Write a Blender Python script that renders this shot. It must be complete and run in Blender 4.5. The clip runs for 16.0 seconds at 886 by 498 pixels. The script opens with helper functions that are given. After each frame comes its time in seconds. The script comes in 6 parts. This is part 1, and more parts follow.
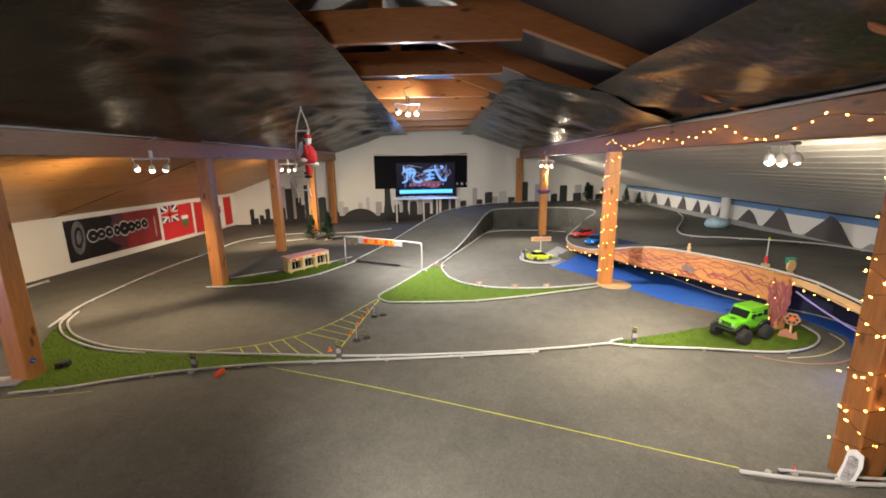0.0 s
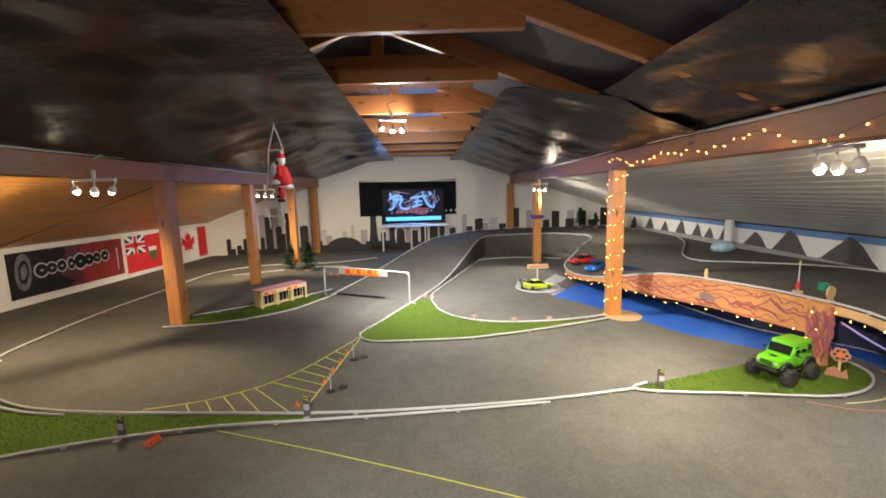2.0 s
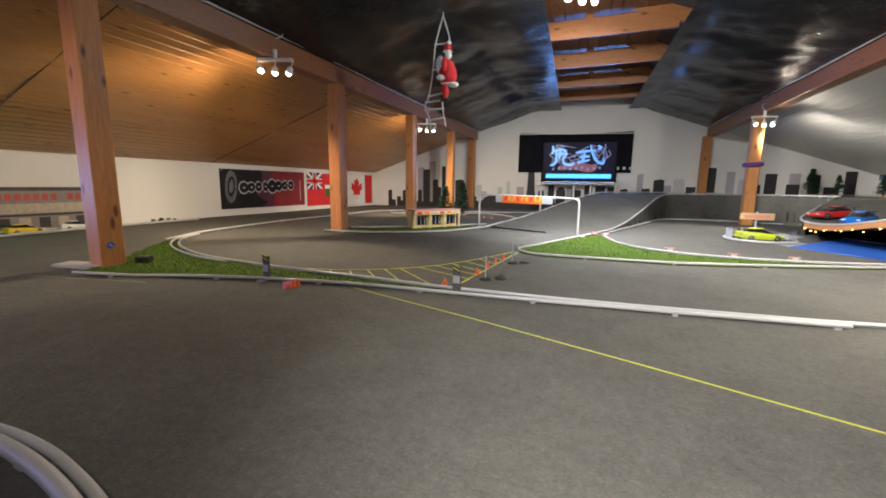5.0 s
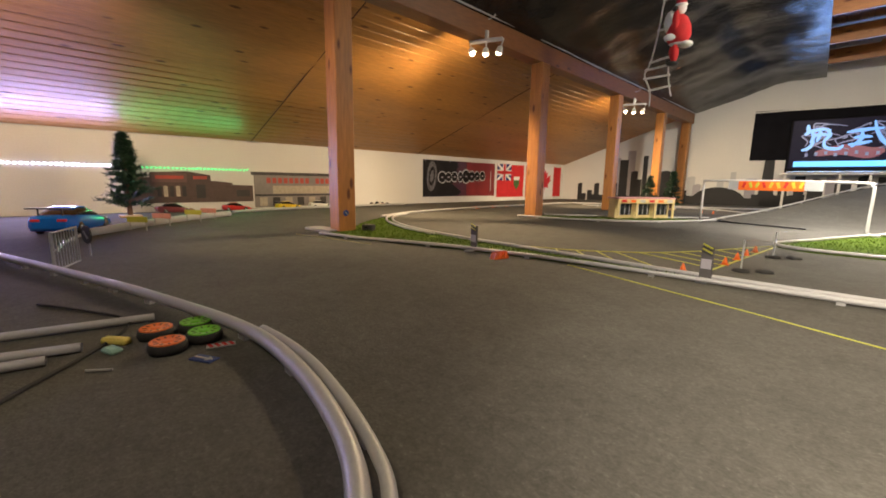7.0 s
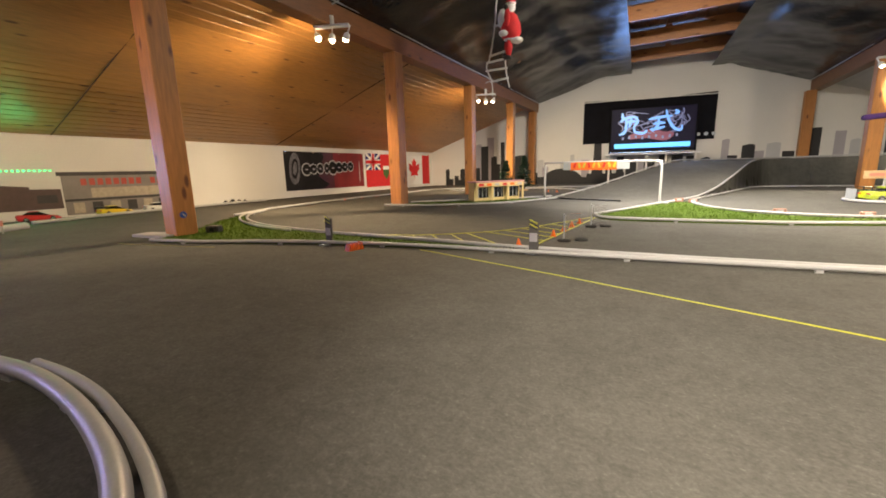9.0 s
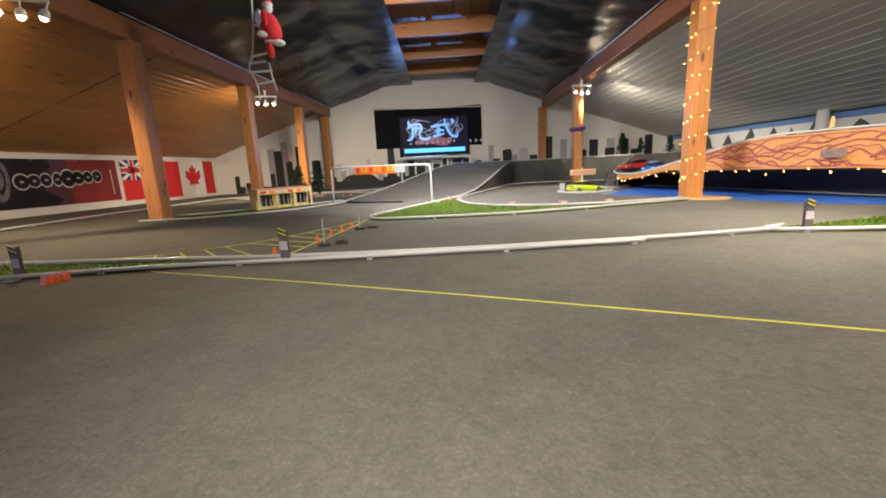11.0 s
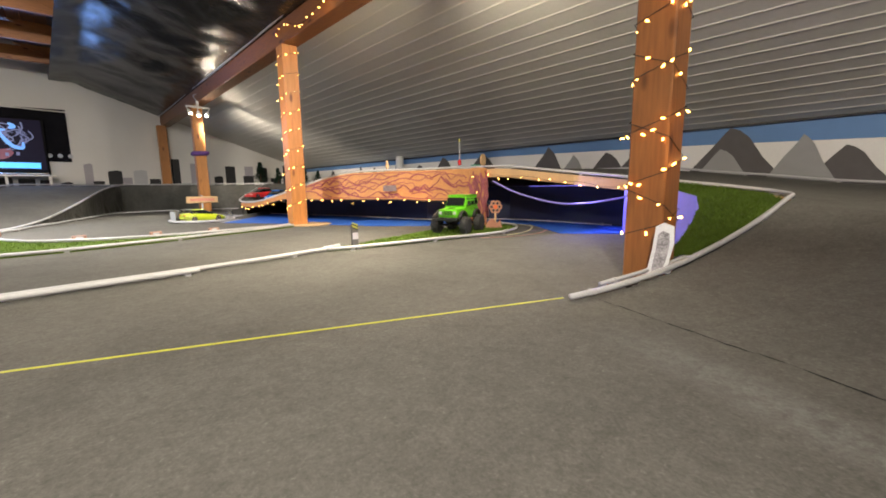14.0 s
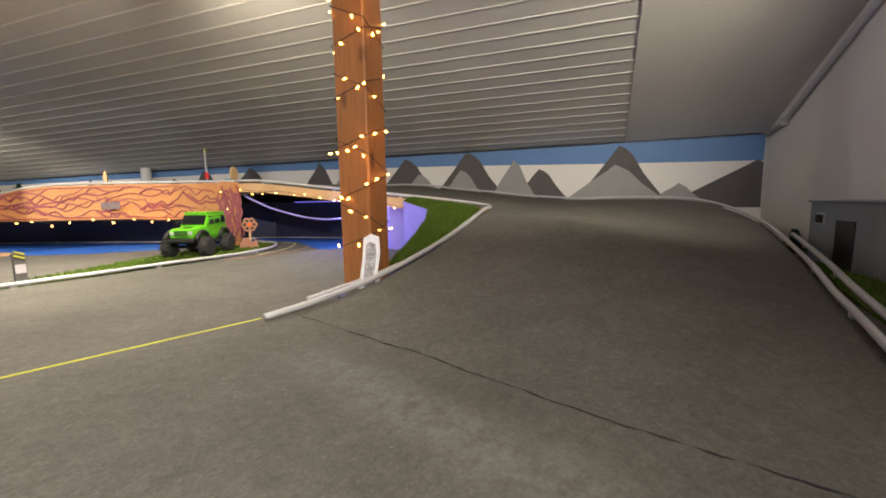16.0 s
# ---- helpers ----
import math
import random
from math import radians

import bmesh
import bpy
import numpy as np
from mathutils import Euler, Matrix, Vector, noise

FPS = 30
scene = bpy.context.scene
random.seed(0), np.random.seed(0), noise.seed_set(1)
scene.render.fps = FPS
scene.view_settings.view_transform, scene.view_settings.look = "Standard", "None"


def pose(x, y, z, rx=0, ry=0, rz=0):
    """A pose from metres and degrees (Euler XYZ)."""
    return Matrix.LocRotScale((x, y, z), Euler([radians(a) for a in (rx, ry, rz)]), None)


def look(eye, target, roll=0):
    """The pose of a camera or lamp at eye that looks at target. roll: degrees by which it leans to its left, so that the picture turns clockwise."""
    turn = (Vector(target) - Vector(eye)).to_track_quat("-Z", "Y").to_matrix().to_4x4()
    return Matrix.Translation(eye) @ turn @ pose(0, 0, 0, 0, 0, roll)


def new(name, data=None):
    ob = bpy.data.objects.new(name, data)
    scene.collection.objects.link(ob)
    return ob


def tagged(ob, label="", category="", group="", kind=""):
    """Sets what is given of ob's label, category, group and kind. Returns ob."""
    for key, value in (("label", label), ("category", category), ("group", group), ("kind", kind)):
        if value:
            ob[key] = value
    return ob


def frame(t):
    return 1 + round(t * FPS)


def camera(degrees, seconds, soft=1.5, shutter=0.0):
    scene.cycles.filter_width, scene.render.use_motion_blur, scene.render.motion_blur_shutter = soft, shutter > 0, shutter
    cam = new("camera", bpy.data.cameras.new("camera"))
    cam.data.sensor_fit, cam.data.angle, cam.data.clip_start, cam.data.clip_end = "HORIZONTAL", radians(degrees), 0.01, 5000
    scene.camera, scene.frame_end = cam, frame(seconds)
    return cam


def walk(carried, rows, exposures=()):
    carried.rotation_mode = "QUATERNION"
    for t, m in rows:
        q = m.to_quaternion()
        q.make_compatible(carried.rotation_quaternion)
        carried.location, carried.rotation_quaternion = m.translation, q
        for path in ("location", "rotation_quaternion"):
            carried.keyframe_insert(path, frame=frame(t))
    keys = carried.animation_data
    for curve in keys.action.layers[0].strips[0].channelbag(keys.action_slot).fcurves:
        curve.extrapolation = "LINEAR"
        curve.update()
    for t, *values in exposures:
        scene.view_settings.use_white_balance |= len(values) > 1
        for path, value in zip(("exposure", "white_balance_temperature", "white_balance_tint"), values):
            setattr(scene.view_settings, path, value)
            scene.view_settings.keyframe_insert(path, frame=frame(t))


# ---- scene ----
cam = camera(95.2, 16.0, 1.8)
PATH = [
    (0, (0.212, -0.031, 1.954), (0.121, 1.922, 1.536), -0.9),
    (0.5, (0.187, 0.298, 1.988), (0.131, 2.258, 1.596), -1.7),
    (1, (0.201, 0.481, 1.982), (0.113, 2.445, 1.611), -2.1),
    (1.5, (0.18, 0.554, 1.948), (0.137, 2.522, 1.595), -1.8),
    (2, (0.166, 0.615, 1.828), (0.134, 2.595, 1.55), -1.4),
    (2.5, (0.15, 0.643, 1.346), (0.11, 2.631, 1.127), -1.0),
    (3, (0.158, 0.649, 1.027), (0.115, 2.637, 0.817), -0.6),
    (3.5, (0.145, 0.67, 1.09), (0.069, 2.657, 0.876), -0.0),
    (4, (0.082, 0.853, 1.024), (-0.112, 2.827, 0.765), 0.4),
    (4.5, (-0.005, 1.148, 0.88), (-0.419, 3.081, 0.574), 0.7),
    (5, (-0.188, 1.324, 0.695), (-0.916, 3.16, 0.382), 0.8),
    (5.2, (-0.269, 1.354, 0.635), (-1.134, 3.129, 0.315), 0.9),
    (7.3, (-0.515, 1.405, 0.479), (-1.952, 2.756, 0.152), 0.9),
    (7.5, (-0.503, 1.418, 0.483), (-1.907, 2.803, 0.148), 0.7),
    (8, (-0.469, 1.444, 0.476), (-1.758, 2.934, 0.128), 0.0),
    (8.5, (-0.428, 1.468, 0.479), (-1.57, 3.069, 0.114), -0.8),
    (11, (0.02, 1.544, 0.482), (-0.124, 3.499, 0.087), -2.8),
    (11.5, (0.127, 1.54, 0.475), (0.227, 3.499, 0.086), -2.7),
    (12, (0.214, 1.534, 0.476), (0.569, 3.465, 0.096), -2.4),
    (12.5, (0.286, 1.5, 0.469), (0.895, 3.37, 0.102), -2.0),
    (13, (0.408, 1.484, 0.463), (1.256, 3.261, 0.116), -1.4),
    (13.5, (0.485, 1.45, 0.464), (1.565, 3.1, 0.133), -0.9),
    (14, (0.591, 1.427, 0.45), (1.889, 2.918, 0.144), -0.7),
    (14.5, (0.656, 1.375, 0.441), (2.16, 2.661, 0.155), -0.8),
    (15, (0.755, 1.286, 0.438), (2.428, 2.351, 0.174), -1.1),
    (15.5, (0.828, 1.173, 0.442), (2.613, 2.041, 0.195), -1.1),
    (16, (0.865, 1.118, 0.429), (2.712, 1.847, 0.191), -1.0),
]
walk(cam, [(t, look(eye, target, roll)) for t, eye, target, roll in PATH],
     [(0.0, 0.06, 6450, 10), (2.5, 0.06, 6350, 10), (3.5, 0.06, 6250, 10), (5.0, 0.0, 5800, 10), (7.5, 0.23, 7150, 10), (8.5, 0.24, 7050, 10), (11.0, -0.03, 6350, 10), (13.5, -0.06, 6350, 10), (16.0, 0.07, 6300, 10)])

# ---- light ----
world = bpy.data.worlds.new("world")
scene.world = world
world.use_nodes = True
world.node_tree.nodes["Background"].inputs[0].default_value = (0.5, 0.55, 0.65, 1)
world.node_tree.nodes["Background"].inputs[1].default_value = 0.02
WARM, DEEP_WARM, SOFT_WARM, COOL = (1.0, 0.77, 0.48), (1.0, 0.75, 0.45), (1.0, 0.87, 0.68), (1.0, 0.94, 0.84)


def spot(eye, target, watts, angle=95, colour=WARM, size=0.03):
    d = bpy.data.lights.new("spot_lamp", "SPOT")
    d.energy, d.color, d.spot_size, d.spot_blend, d.shadow_soft_size = watts, colour, radians(angle), 0.7, size
    o = new("spot_lamp", d)
    o.matrix_world = look(eye, target)


def glow(place, watts, colour=WARM, size=0.05):
    d = bpy.data.lights.new("bulb_lamp", "POINT")
    d.energy, d.color, d.shadow_soft_size = watts, colour, size
    new("bulb_lamp", d).location = place


# the fixtures with three heads each; the last three are unseen, added as fill
FIXTURES = {"left_near": (-3.74, 5.09, 2.02), "left_far": (-3.84, 9.5, 1.94), "middle": (-0.58, 6.28, 2.78), "right_near": (2.80, 3.45, 2.02), "right_far": (2.33, 10.35, 1.93), "left_fill": (-3.74, 0.9, 2.06), "drivers": (-0.6, 0.2, 2.75), "right_fill": (2.3, -0.2, 2.05)}
def lamps(key, targets, watts, angle=100, colour=WARM, wash=None, washing=0.0):
    """The heads of one fixture; wash: where the bare bulb's spill falls on the slope beside it."""
    x, y, z = FIXTURES[key]
    for i, q in enumerate(targets):
        spot((x + 0.1 * (i - 1), y, z - 0.14), q, watts, angle, colour)
    if wash:
        spot((x, y, z - 0.16), wash, washing, 150, colour, 0.05)
lamps("left_near", [(-5.3, 6.3, 0), (-6.4, 4.2, 0.5), (-3.0, 3.9, 0)], 270, 95, DEEP_WARM, (-6.2, 4.6, 1.2), 45)
lamps("left_far", [(-5.3, 10.6, 0), (-2.6, 11.8, 0)], 330, 100, DEEP_WARM, (-5.8, 9.4, 1.3), 60)
# unseen lamps, added to brighten the left knee wall
lamps("left_fill", [(-7.0, 2.2, 0.7), (-6.6, 0.8, 0.5), (-4.2, 3.4, 0.3)], 120, 75, WARM)
# added fill out of view for the right slope and mountain wall; no fixture body
lamps("right_fill", [(4.8, 2.4, 1.4), (5.5, 2.0, 0.8)], 205, 82, SOFT_WARM)
lamps("middle", [(-1.2, 9.4, 0.2), (0.7, 6.5, 0), (1.1, 7.6, 0)], 480, 112, COOL)
glow((-0.55, 6.28, 2.60), 105, COOL)
# unseen omni fill, added to brighten the near roof ties
glow((-0.6, 0.2, 2.60), 80, SOFT_WARM)
lamps("right_near", [(0.9, 5.1, 0), (2.4, 3.6, 0), (1.5, 7.6, 0)], 330, 98, (1.0, 0.85, 0.62), (4.9, 3.6, 1.5), 70)
lamps("right_far", [(4.8, 11.4, 0.8), (4.8, 12.6, 0.6), (1.2, 9.0, 0)], 300, 80, SOFT_WARM, (4.4, 9.0, 1.6), 60)
# unseen overhead lamps, added to light the floor near the camera
lamps("drivers", [(1.1, 3.4, 0), (1.6, 2.7, 0), (0.9, 4.2, 0)], 395, 74, (1.0, 0.90, 0.74))


# ---- materials ----
def mat(name, colour, rough=0.6, metal=0.0, vary=0.15, scale=8.0, fine=120.0, bump=0.15, emit=None, strength=0.0, spec=0.5, island=0.0, depth=0.01):
    m = bpy.data.materials.new(name)
    m.use_nodes = True
    nt = m.node_tree
    b = nt.nodes["Principled BSDF"]
    b.inputs["Roughness"].default_value, b.inputs["Metallic"].default_value = rough, metal
    b.inputs["Specular IOR Level"].default_value = spec
    co = nt.nodes.new("ShaderNodeTexCoord")
    n1, n2 = nt.nodes.new("ShaderNodeTexNoise"), nt.nodes.new("ShaderNodeTexNoise")
    n1.inputs["Scale"].default_value, n2.inputs["Scale"].default_value = scale, fine
    n1.inputs["Detail"].default_value, n2.inputs["Detail"].default_value = 5, 3
    for n in (n1, n2):
        nt.links.new(co.outputs["Object"], n.inputs["Vector"])
    add = nt.nodes.new("ShaderNodeMath")
    add.operation = "ADD"
    nt.links.new(n1.outputs["Fac"], add.inputs[0])
    nt.links.new(n2.outputs["Fac"], add.inputs[1])
    last = add.outputs[0]
    if island:
        g, oi = nt.nodes.new("ShaderNodeNewGeometry"), nt.nodes.new("ShaderNodeMath")
        oi.operation = "MULTIPLY_ADD"
        nt.links.new(g.outputs["Random Per Island"], oi.inputs[0])
        oi.inputs[1].default_value = island
        nt.links.new(last, oi.inputs[2])
        last = oi.outputs[0]
    ramp = nt.nodes.new("ShaderNodeMapRange")
    ramp.inputs["From Min"].default_value, ramp.inputs["From Max"].default_value = 0.6, 1.4 + island
    ramp.inputs["To Min"].default_value, ramp.inputs["To Max"].default_value = 1 - vary, 1 + vary
    nt.links.new(last, ramp.inputs["Value"])
    mul = nt.nodes.new("ShaderNodeVectorMath")
    mul.operation = "SCALE"
    mul.inputs[0].default_value = colour
    nt.links.new(ramp.outputs[0], mul.inputs["Scale"])
    nt.links.new(mul.outputs[0], b.inputs["Base Color"])
    if bump:
        bp = nt.nodes.new("ShaderNodeBump")
        bp.inputs["Strength"].default_value, bp.inputs["Distance"].default_value = bump, depth
        nt.links.new(n2.outputs["Fac"], bp.inputs["Height"])
        nt.links.new(bp.outputs[0], b.inputs["Normal"])
    if emit:
        b.inputs["Emission Color"].default_value, b.inputs["Emission Strength"].default_value = (*emit, 1), strength
    return m


def wood_mat(name, colour, along="Y", rough=0.45, vary=0.3):
    """Timber with grain along an axis, darker streaks and knots."""
    m = mat(name, colour, rough, vary=vary, scale=3, fine=60, bump=0.1)
    nt = m.node_tree
    k = {"X": (0.12, 1, 1), "Y": (1, 0.12, 1), "Z": (1, 1, 0.1)}[along]
    co = next(n for n in nt.nodes if n.type == "TEX_COORD")
    mp = nt.nodes.new("ShaderNodeMapping")
    mp.inputs["Scale"].default_value = k
    nt.links.new(co.outputs["Object"], mp.inputs["Vector"])
    for n in nt.nodes:
        if n.type == "TEX_NOISE":
            nt.links.new(mp.outputs[0], n.inputs["Vector"])
    b, mul = nt.nodes["Principled BSDF"], next(n for n in nt.nodes if n.type == "VECT_MATH")
    mp2 = nt.nodes.new("ShaderNodeMapping")
    mp2.inputs["Scale"].default_value = tuple(0.35 if c < 1 else 1 for c in k)
    nt.links.new(co.outputs["Object"], mp2.inputs["Vector"])
    v, mr, mix = nt.nodes.new("ShaderNodeTexVoronoi"), nt.nodes.new("ShaderNodeMapRange"), nt.nodes.new("ShaderNodeMix")
    v.inputs["Scale"].default_value = 7
    nt.links.new(mp2.outputs[0], v.inputs["Vector"])
    nt.links.new(v.outputs["Distance"], mr.inputs["Value"])
    mr.inputs["From Min"].default_value, mr.inputs["From Max"].default_value = 0.08, 0.16
    mix.data_type = "RGBA"
    mix.inputs[6].default_value = (colour[0] * 0.3, colour[1] * 0.2, colour[2] * 0.15, 1)
    nt.links.new(mr.outputs[0], mix.inputs[0])
    nt.links.new(mul.outputs[0], mix.inputs[7])
    nt.links.new(mix.outputs[2], b.inputs["Base Color"])
    return m


def carpet(name, colour, trodden=None):
    """Needle-felt carpet: fibres, blotches and trodden paths."""
    m = mat(name, colour, 0.95, vary=0.24, scale=0.9, fine=110, bump=0.5, spec=0.08, depth=0.006)
    nt = m.node_tree
    b, mul = nt.nodes["Principled BSDF"], next(n for n in nt.nodes if n.type == "VECT_MATH")
    co = next(n for n in nt.nodes if n.type == "TEX_COORD")
    last = mul.outputs[0]
    for scale, rough, lo, hi, amount in ((34, 0.8, 0.36, 0.64, 0.30), (5, 0.7, 0.33, 0.7, 0.22), (90, 0.6, 0.58, 0.74, 0.36), (200, 0.5, 0.56, 0.72, 0.16)):
        n, r, k = nt.nodes.new("ShaderNodeTexNoise"), nt.nodes.new("ShaderNodeMapRange"), nt.nodes.new("ShaderNodeVectorMath")
        n.inputs["Scale"].default_value, n.inputs["Detail"].default_value, n.inputs["Roughness"].default_value, n.inputs["Distortion"].default_value = scale, 6, rough, 0.6
        nt.links.new(co.outputs["Object"], n.inputs["Vector"])
        nt.links.new(n.outputs["Fac"], r.inputs["Value"])
        r.inputs["From Min"].default_value, r.inputs["From Max"].default_value = lo, hi
        r.inputs["To Min"].default_value, r.inputs["To Max"].default_value = 1 - amount * 0.5, 1 + amount * 0.5
        k.operation = "SCALE"
        nt.links.new(last, k.inputs[0])
        nt.links.new(r.outputs[0], k.inputs["Scale"])
        last = k.outputs[0]
    if trodden:
        # a pale dusty path: a band about a line in the plan, broken up by noise
        (x0, y0), (x1, y1), wide = trodden
        d = Vector((x1 - x0, y1 - y0)).normalized()
        def dot(v, off):
            k = nt.nodes.new("ShaderNodeVectorMath")
            k.operation, k.inputs[1].default_value = "DOT_PRODUCT", (v[0], v[1], 0)
            a = nt.nodes.new("ShaderNodeMath")
            a.operation, a.inputs[1].default_value = "SUBTRACT", off
            nt.links.new(co.outputs["Object"], k.inputs[0])
            nt.links.new(k.outputs["Value"], a.inputs[0])
            return a.outputs[0]
        def ramped(v, lo, hi, to):
            r = nt.nodes.new("ShaderNodeMapRange")
            r.interpolation_type = "SMOOTHSTEP"
            r.inputs["From Min"].default_value, r.inputs["From Max"].default_value, r.inputs["To Min"].default_value, r.inputs["To Max"].default_value = lo, hi, *to
            nt.links.new(v, r.inputs["Value"])
            return r.outputs[0]
        def times(p, q):
            k = nt.nodes.new("ShaderNodeMath")
            k.operation = "MULTIPLY"
            nt.links.new(p, k.inputs[0])
            nt.links.new(q, k.inputs[1])
            return k.outputs[0]
        across = dot((-d.y, d.x), -d.y * x0 + d.x * y0)
        side = nt.nodes.new("ShaderNodeMath")
        side.operation = "ABSOLUTE"
        nt.links.new(across, side.inputs[0])
        n = nt.nodes.new("ShaderNodeTexNoise")
        n.inputs["Scale"].default_value, n.inputs["Detail"].default_value, n.inputs["Roughness"].default_value = 16, 8, 0.8
        nt.links.new(co.outputs["Object"], n.inputs["Vector"])
        fac = times(times(ramped(side.outputs[0], 0.0, wide, (1, 0)), ramped(dot(d, d.x * x0 + d.y * y0), 0.0, 0.5, (0, 1))), times(ramped(dot(d, d.x * x0 + d.y * y0), 1.0, 1.6, (1, 0)), ramped(n.outputs["Fac"], 0.35, 0.7, (0.05, 0.52))))
        mix = nt.nodes.new("ShaderNodeMix")
        mix.data_type = "RGBA"
        mix.inputs[7].default_value = (0.25, 0.25, 0.25, 1)
        nt.links.new(fac, mix.inputs[0])
        nt.links.new(last, mix.inputs[6])
        last = mix.outputs[2]
    nt.links.new(last, b.inputs["Base Color"])
    return m
CARPET = carpet("grey_carpet", (0.140, 0.135, 0.125))
FLOOR_CARPET = carpet("grey_floor_carpet", (0.140, 0.135, 0.125), ((1.84, 2.12), (1.42, 1.07), 0.13))
BLUE_CARPET = mat("blue_floor", (0.03, 0.11, 0.46), 0.8, vary=0.12, scale=2, fine=170, bump=0.4, spec=0.15)
GRASS = mat("artificial_grass", (0.072, 0.118, 0.016), 0.85, vary=0.28, scale=9, fine=260, bump=0.6, spec=0.1, island=0.5)
WHITE_PIPE = mat("white_plastic_pipe", (0.40, 0.40, 0.41), 0.4, vary=0.08, scale=5, bump=0.02)
WHITE_WALL = mat("white_wall_paint", (0.66, 0.65, 0.63), 0.75, vary=0.06, scale=1.5, fine=60, bump=0.05)
POST_WOOD = wood_mat("fir_post", (0.40, 0.165, 0.042), "Z")
# a darker brown than the other posts
BROWN_POST = wood_mat("darker_brown_post", (0.25, 0.098, 0.028), "Z")
BEAM_WOOD = wood_mat("fir_beam", (0.20, 0.072, 0.015), "Y")
TIE_WOOD = wood_mat("fir_tie", (0.35, 0.14, 0.045), "X")
CEIL_WOOD = wood_mat("pine_boards", (0.44, 0.21, 0.060), "Y", 0.35)
CEIL_WHITE = mat("white_soffit_panel", (0.50, 0.49, 0.46), 0.38, vary=0.06, scale=2, fine=30, bump=0.03)
PLASTIC = mat("black_plastic_sheet", (0.015, 0.015, 0.016), 0.27, vary=0.3, scale=3, fine=16, bump=0.30, spec=0.24, depth=0.02)
TARP = mat("black_tarp", (0.065, 0.065, 0.06), 0.30, vary=0.3, scale=3, fine=14, bump=0.4, depth=0.03)
DARK = mat("dark_roof_boards", (0.06, 0.055, 0.062), 0.7, vary=0.3)
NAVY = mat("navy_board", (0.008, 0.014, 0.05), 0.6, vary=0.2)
ORANGE_BOARD = mat("orange_painted_board", (0.48, 0.225, 0.08), 0.6, vary=0.2, scale=6, fine=50)
PLY = mat("plywood", (0.5, 0.33, 0.17), 0.6, vary=0.2, scale=5)
PINK = mat("pink_paint", (0.28, 0.075, 0.085), 0.6, vary=0.3, scale=12)
MURAL_BLACK = mat("black_mural_paint", (0.022, 0.022, 0.024), 0.7, vary=0.15)
MURAL_GREY = mat("lilac_grey_mural_paint", (0.36, 0.34, 0.38), 0.7, vary=0.08)
MURAL_PALE = mat("pale_grey_mural_paint", (0.47, 0.48, 0.50), 0.7, vary=0.06)
MT_DARK = mat("dark_grey_mountain_paint", (0.075, 0.07, 0.07), 0.7, vary=0.12)
MT_GREY = mat("mid_grey_mountain_paint", (0.25, 0.25, 0.25), 0.7, vary=0.08)
SKY_PAINT = mat("blue_sky_paint", (0.10, 0.20, 0.40), 0.7, vary=0.06)
BLACK = mat("black_plastic", (0.015, 0.015, 0.016), 0.4, vary=0.2)
RUBBER = mat("black_rubber", (0.02, 0.02, 0.02), 0.75, vary=0.2)
CHROME = mat("chrome", (0.7, 0.7, 0.7), 0.2, 1.0, vary=0.05, bump=0)
WHITE_METAL = mat("white_enamel", (0.75, 0.74, 0.72), 0.3, vary=0.04, bump=0)
YELLOW = mat("yellow_tape", (0.44, 0.43, 0.045), 0.5, vary=0.08)
ORANGE = mat("orange_plastic", (0.75, 0.14, 0.015), 0.45, vary=0.1)
RED = mat("red_cloth", (0.55, 0.02, 0.025), 0.8, vary=0.2, scale=12)
DARK_RED = mat("dark_red_print", (0.20, 0.015, 0.015), 0.6, vary=0.35, scale=3)
WHITE_CLOTH = mat("white_cloth", (0.72, 0.72, 0.72), 0.85, vary=0.1, scale=12)
FLAG_BLUE = mat("flag_blue", (0.01, 0.02, 0.14), 0.8)
LIME = mat("lime_green_paint", (0.115, 0.44, 0.012), 0.3, vary=0.06, bump=0)
YELLOW_GREEN = mat("yellow_green_paint", (0.45, 0.55, 0.02), 0.3, vary=0.1, bump=0)
GLASS_DARK = mat("tinted_window", (0.01, 0.012, 0.012), 0.08, vary=0.05, bump=0)
BLUE_PAINT = mat("blue_car_paint", (0.006, 0.13, 0.55), 0.22, vary=0.06, bump=0)
GREY_PAINT = mat("grey_model_wall", (0.34, 0.36, 0.38), 0.6, vary=0.08)
LEAF = mat("plastic_fir_needles", (0.010, 0.038, 0.018), 0.7, vary=0.4, scale=20, island=0.6)
BARK = mat("brown_bark", (0.10, 0.05, 0.03), 0.85, vary=0.3)
BULB = mat("warm_bulb", (0.9, 0.6, 0.3), 0.3, emit=(1.0, 0.42, 0.08), strength=17, bump=0)
SPOT_BULB = mat("spot_bulb", (0.9, 0.8, 0.7), 0.3, emit=(1.0, 0.80, 0.52), strength=30, bump=0)
LED_WHITE = mat("white_led", (0.8, 0.8, 0.9), 0.3, emit=(0.62, 0.66, 1.0), strength=14, bump=0)
LED_GREEN = mat("green_led", (0.1, 0.9, 0.4), 0.3, emit=(0.01, 0.9, 0.22), strength=3, bump=0)
SCREEN_BLUE = mat("screen_blue", (0.05, 0.2, 0.5), 0.3, emit=(0.16, 0.42, 1.0), strength=0.85, bump=0)
SCREEN_CYAN = mat("screen_cyan", (0.05, 0.3, 0.5), 0.3, emit=(0.10, 0.52, 1.0), strength=1.3, bump=0)
SCREEN_DARK = mat("screen_dark", (0.008, 0.008, 0.012), 0.35, emit=(0.05, 0.035, 0.13), strength=0.10, bump=0, spec=0.05)
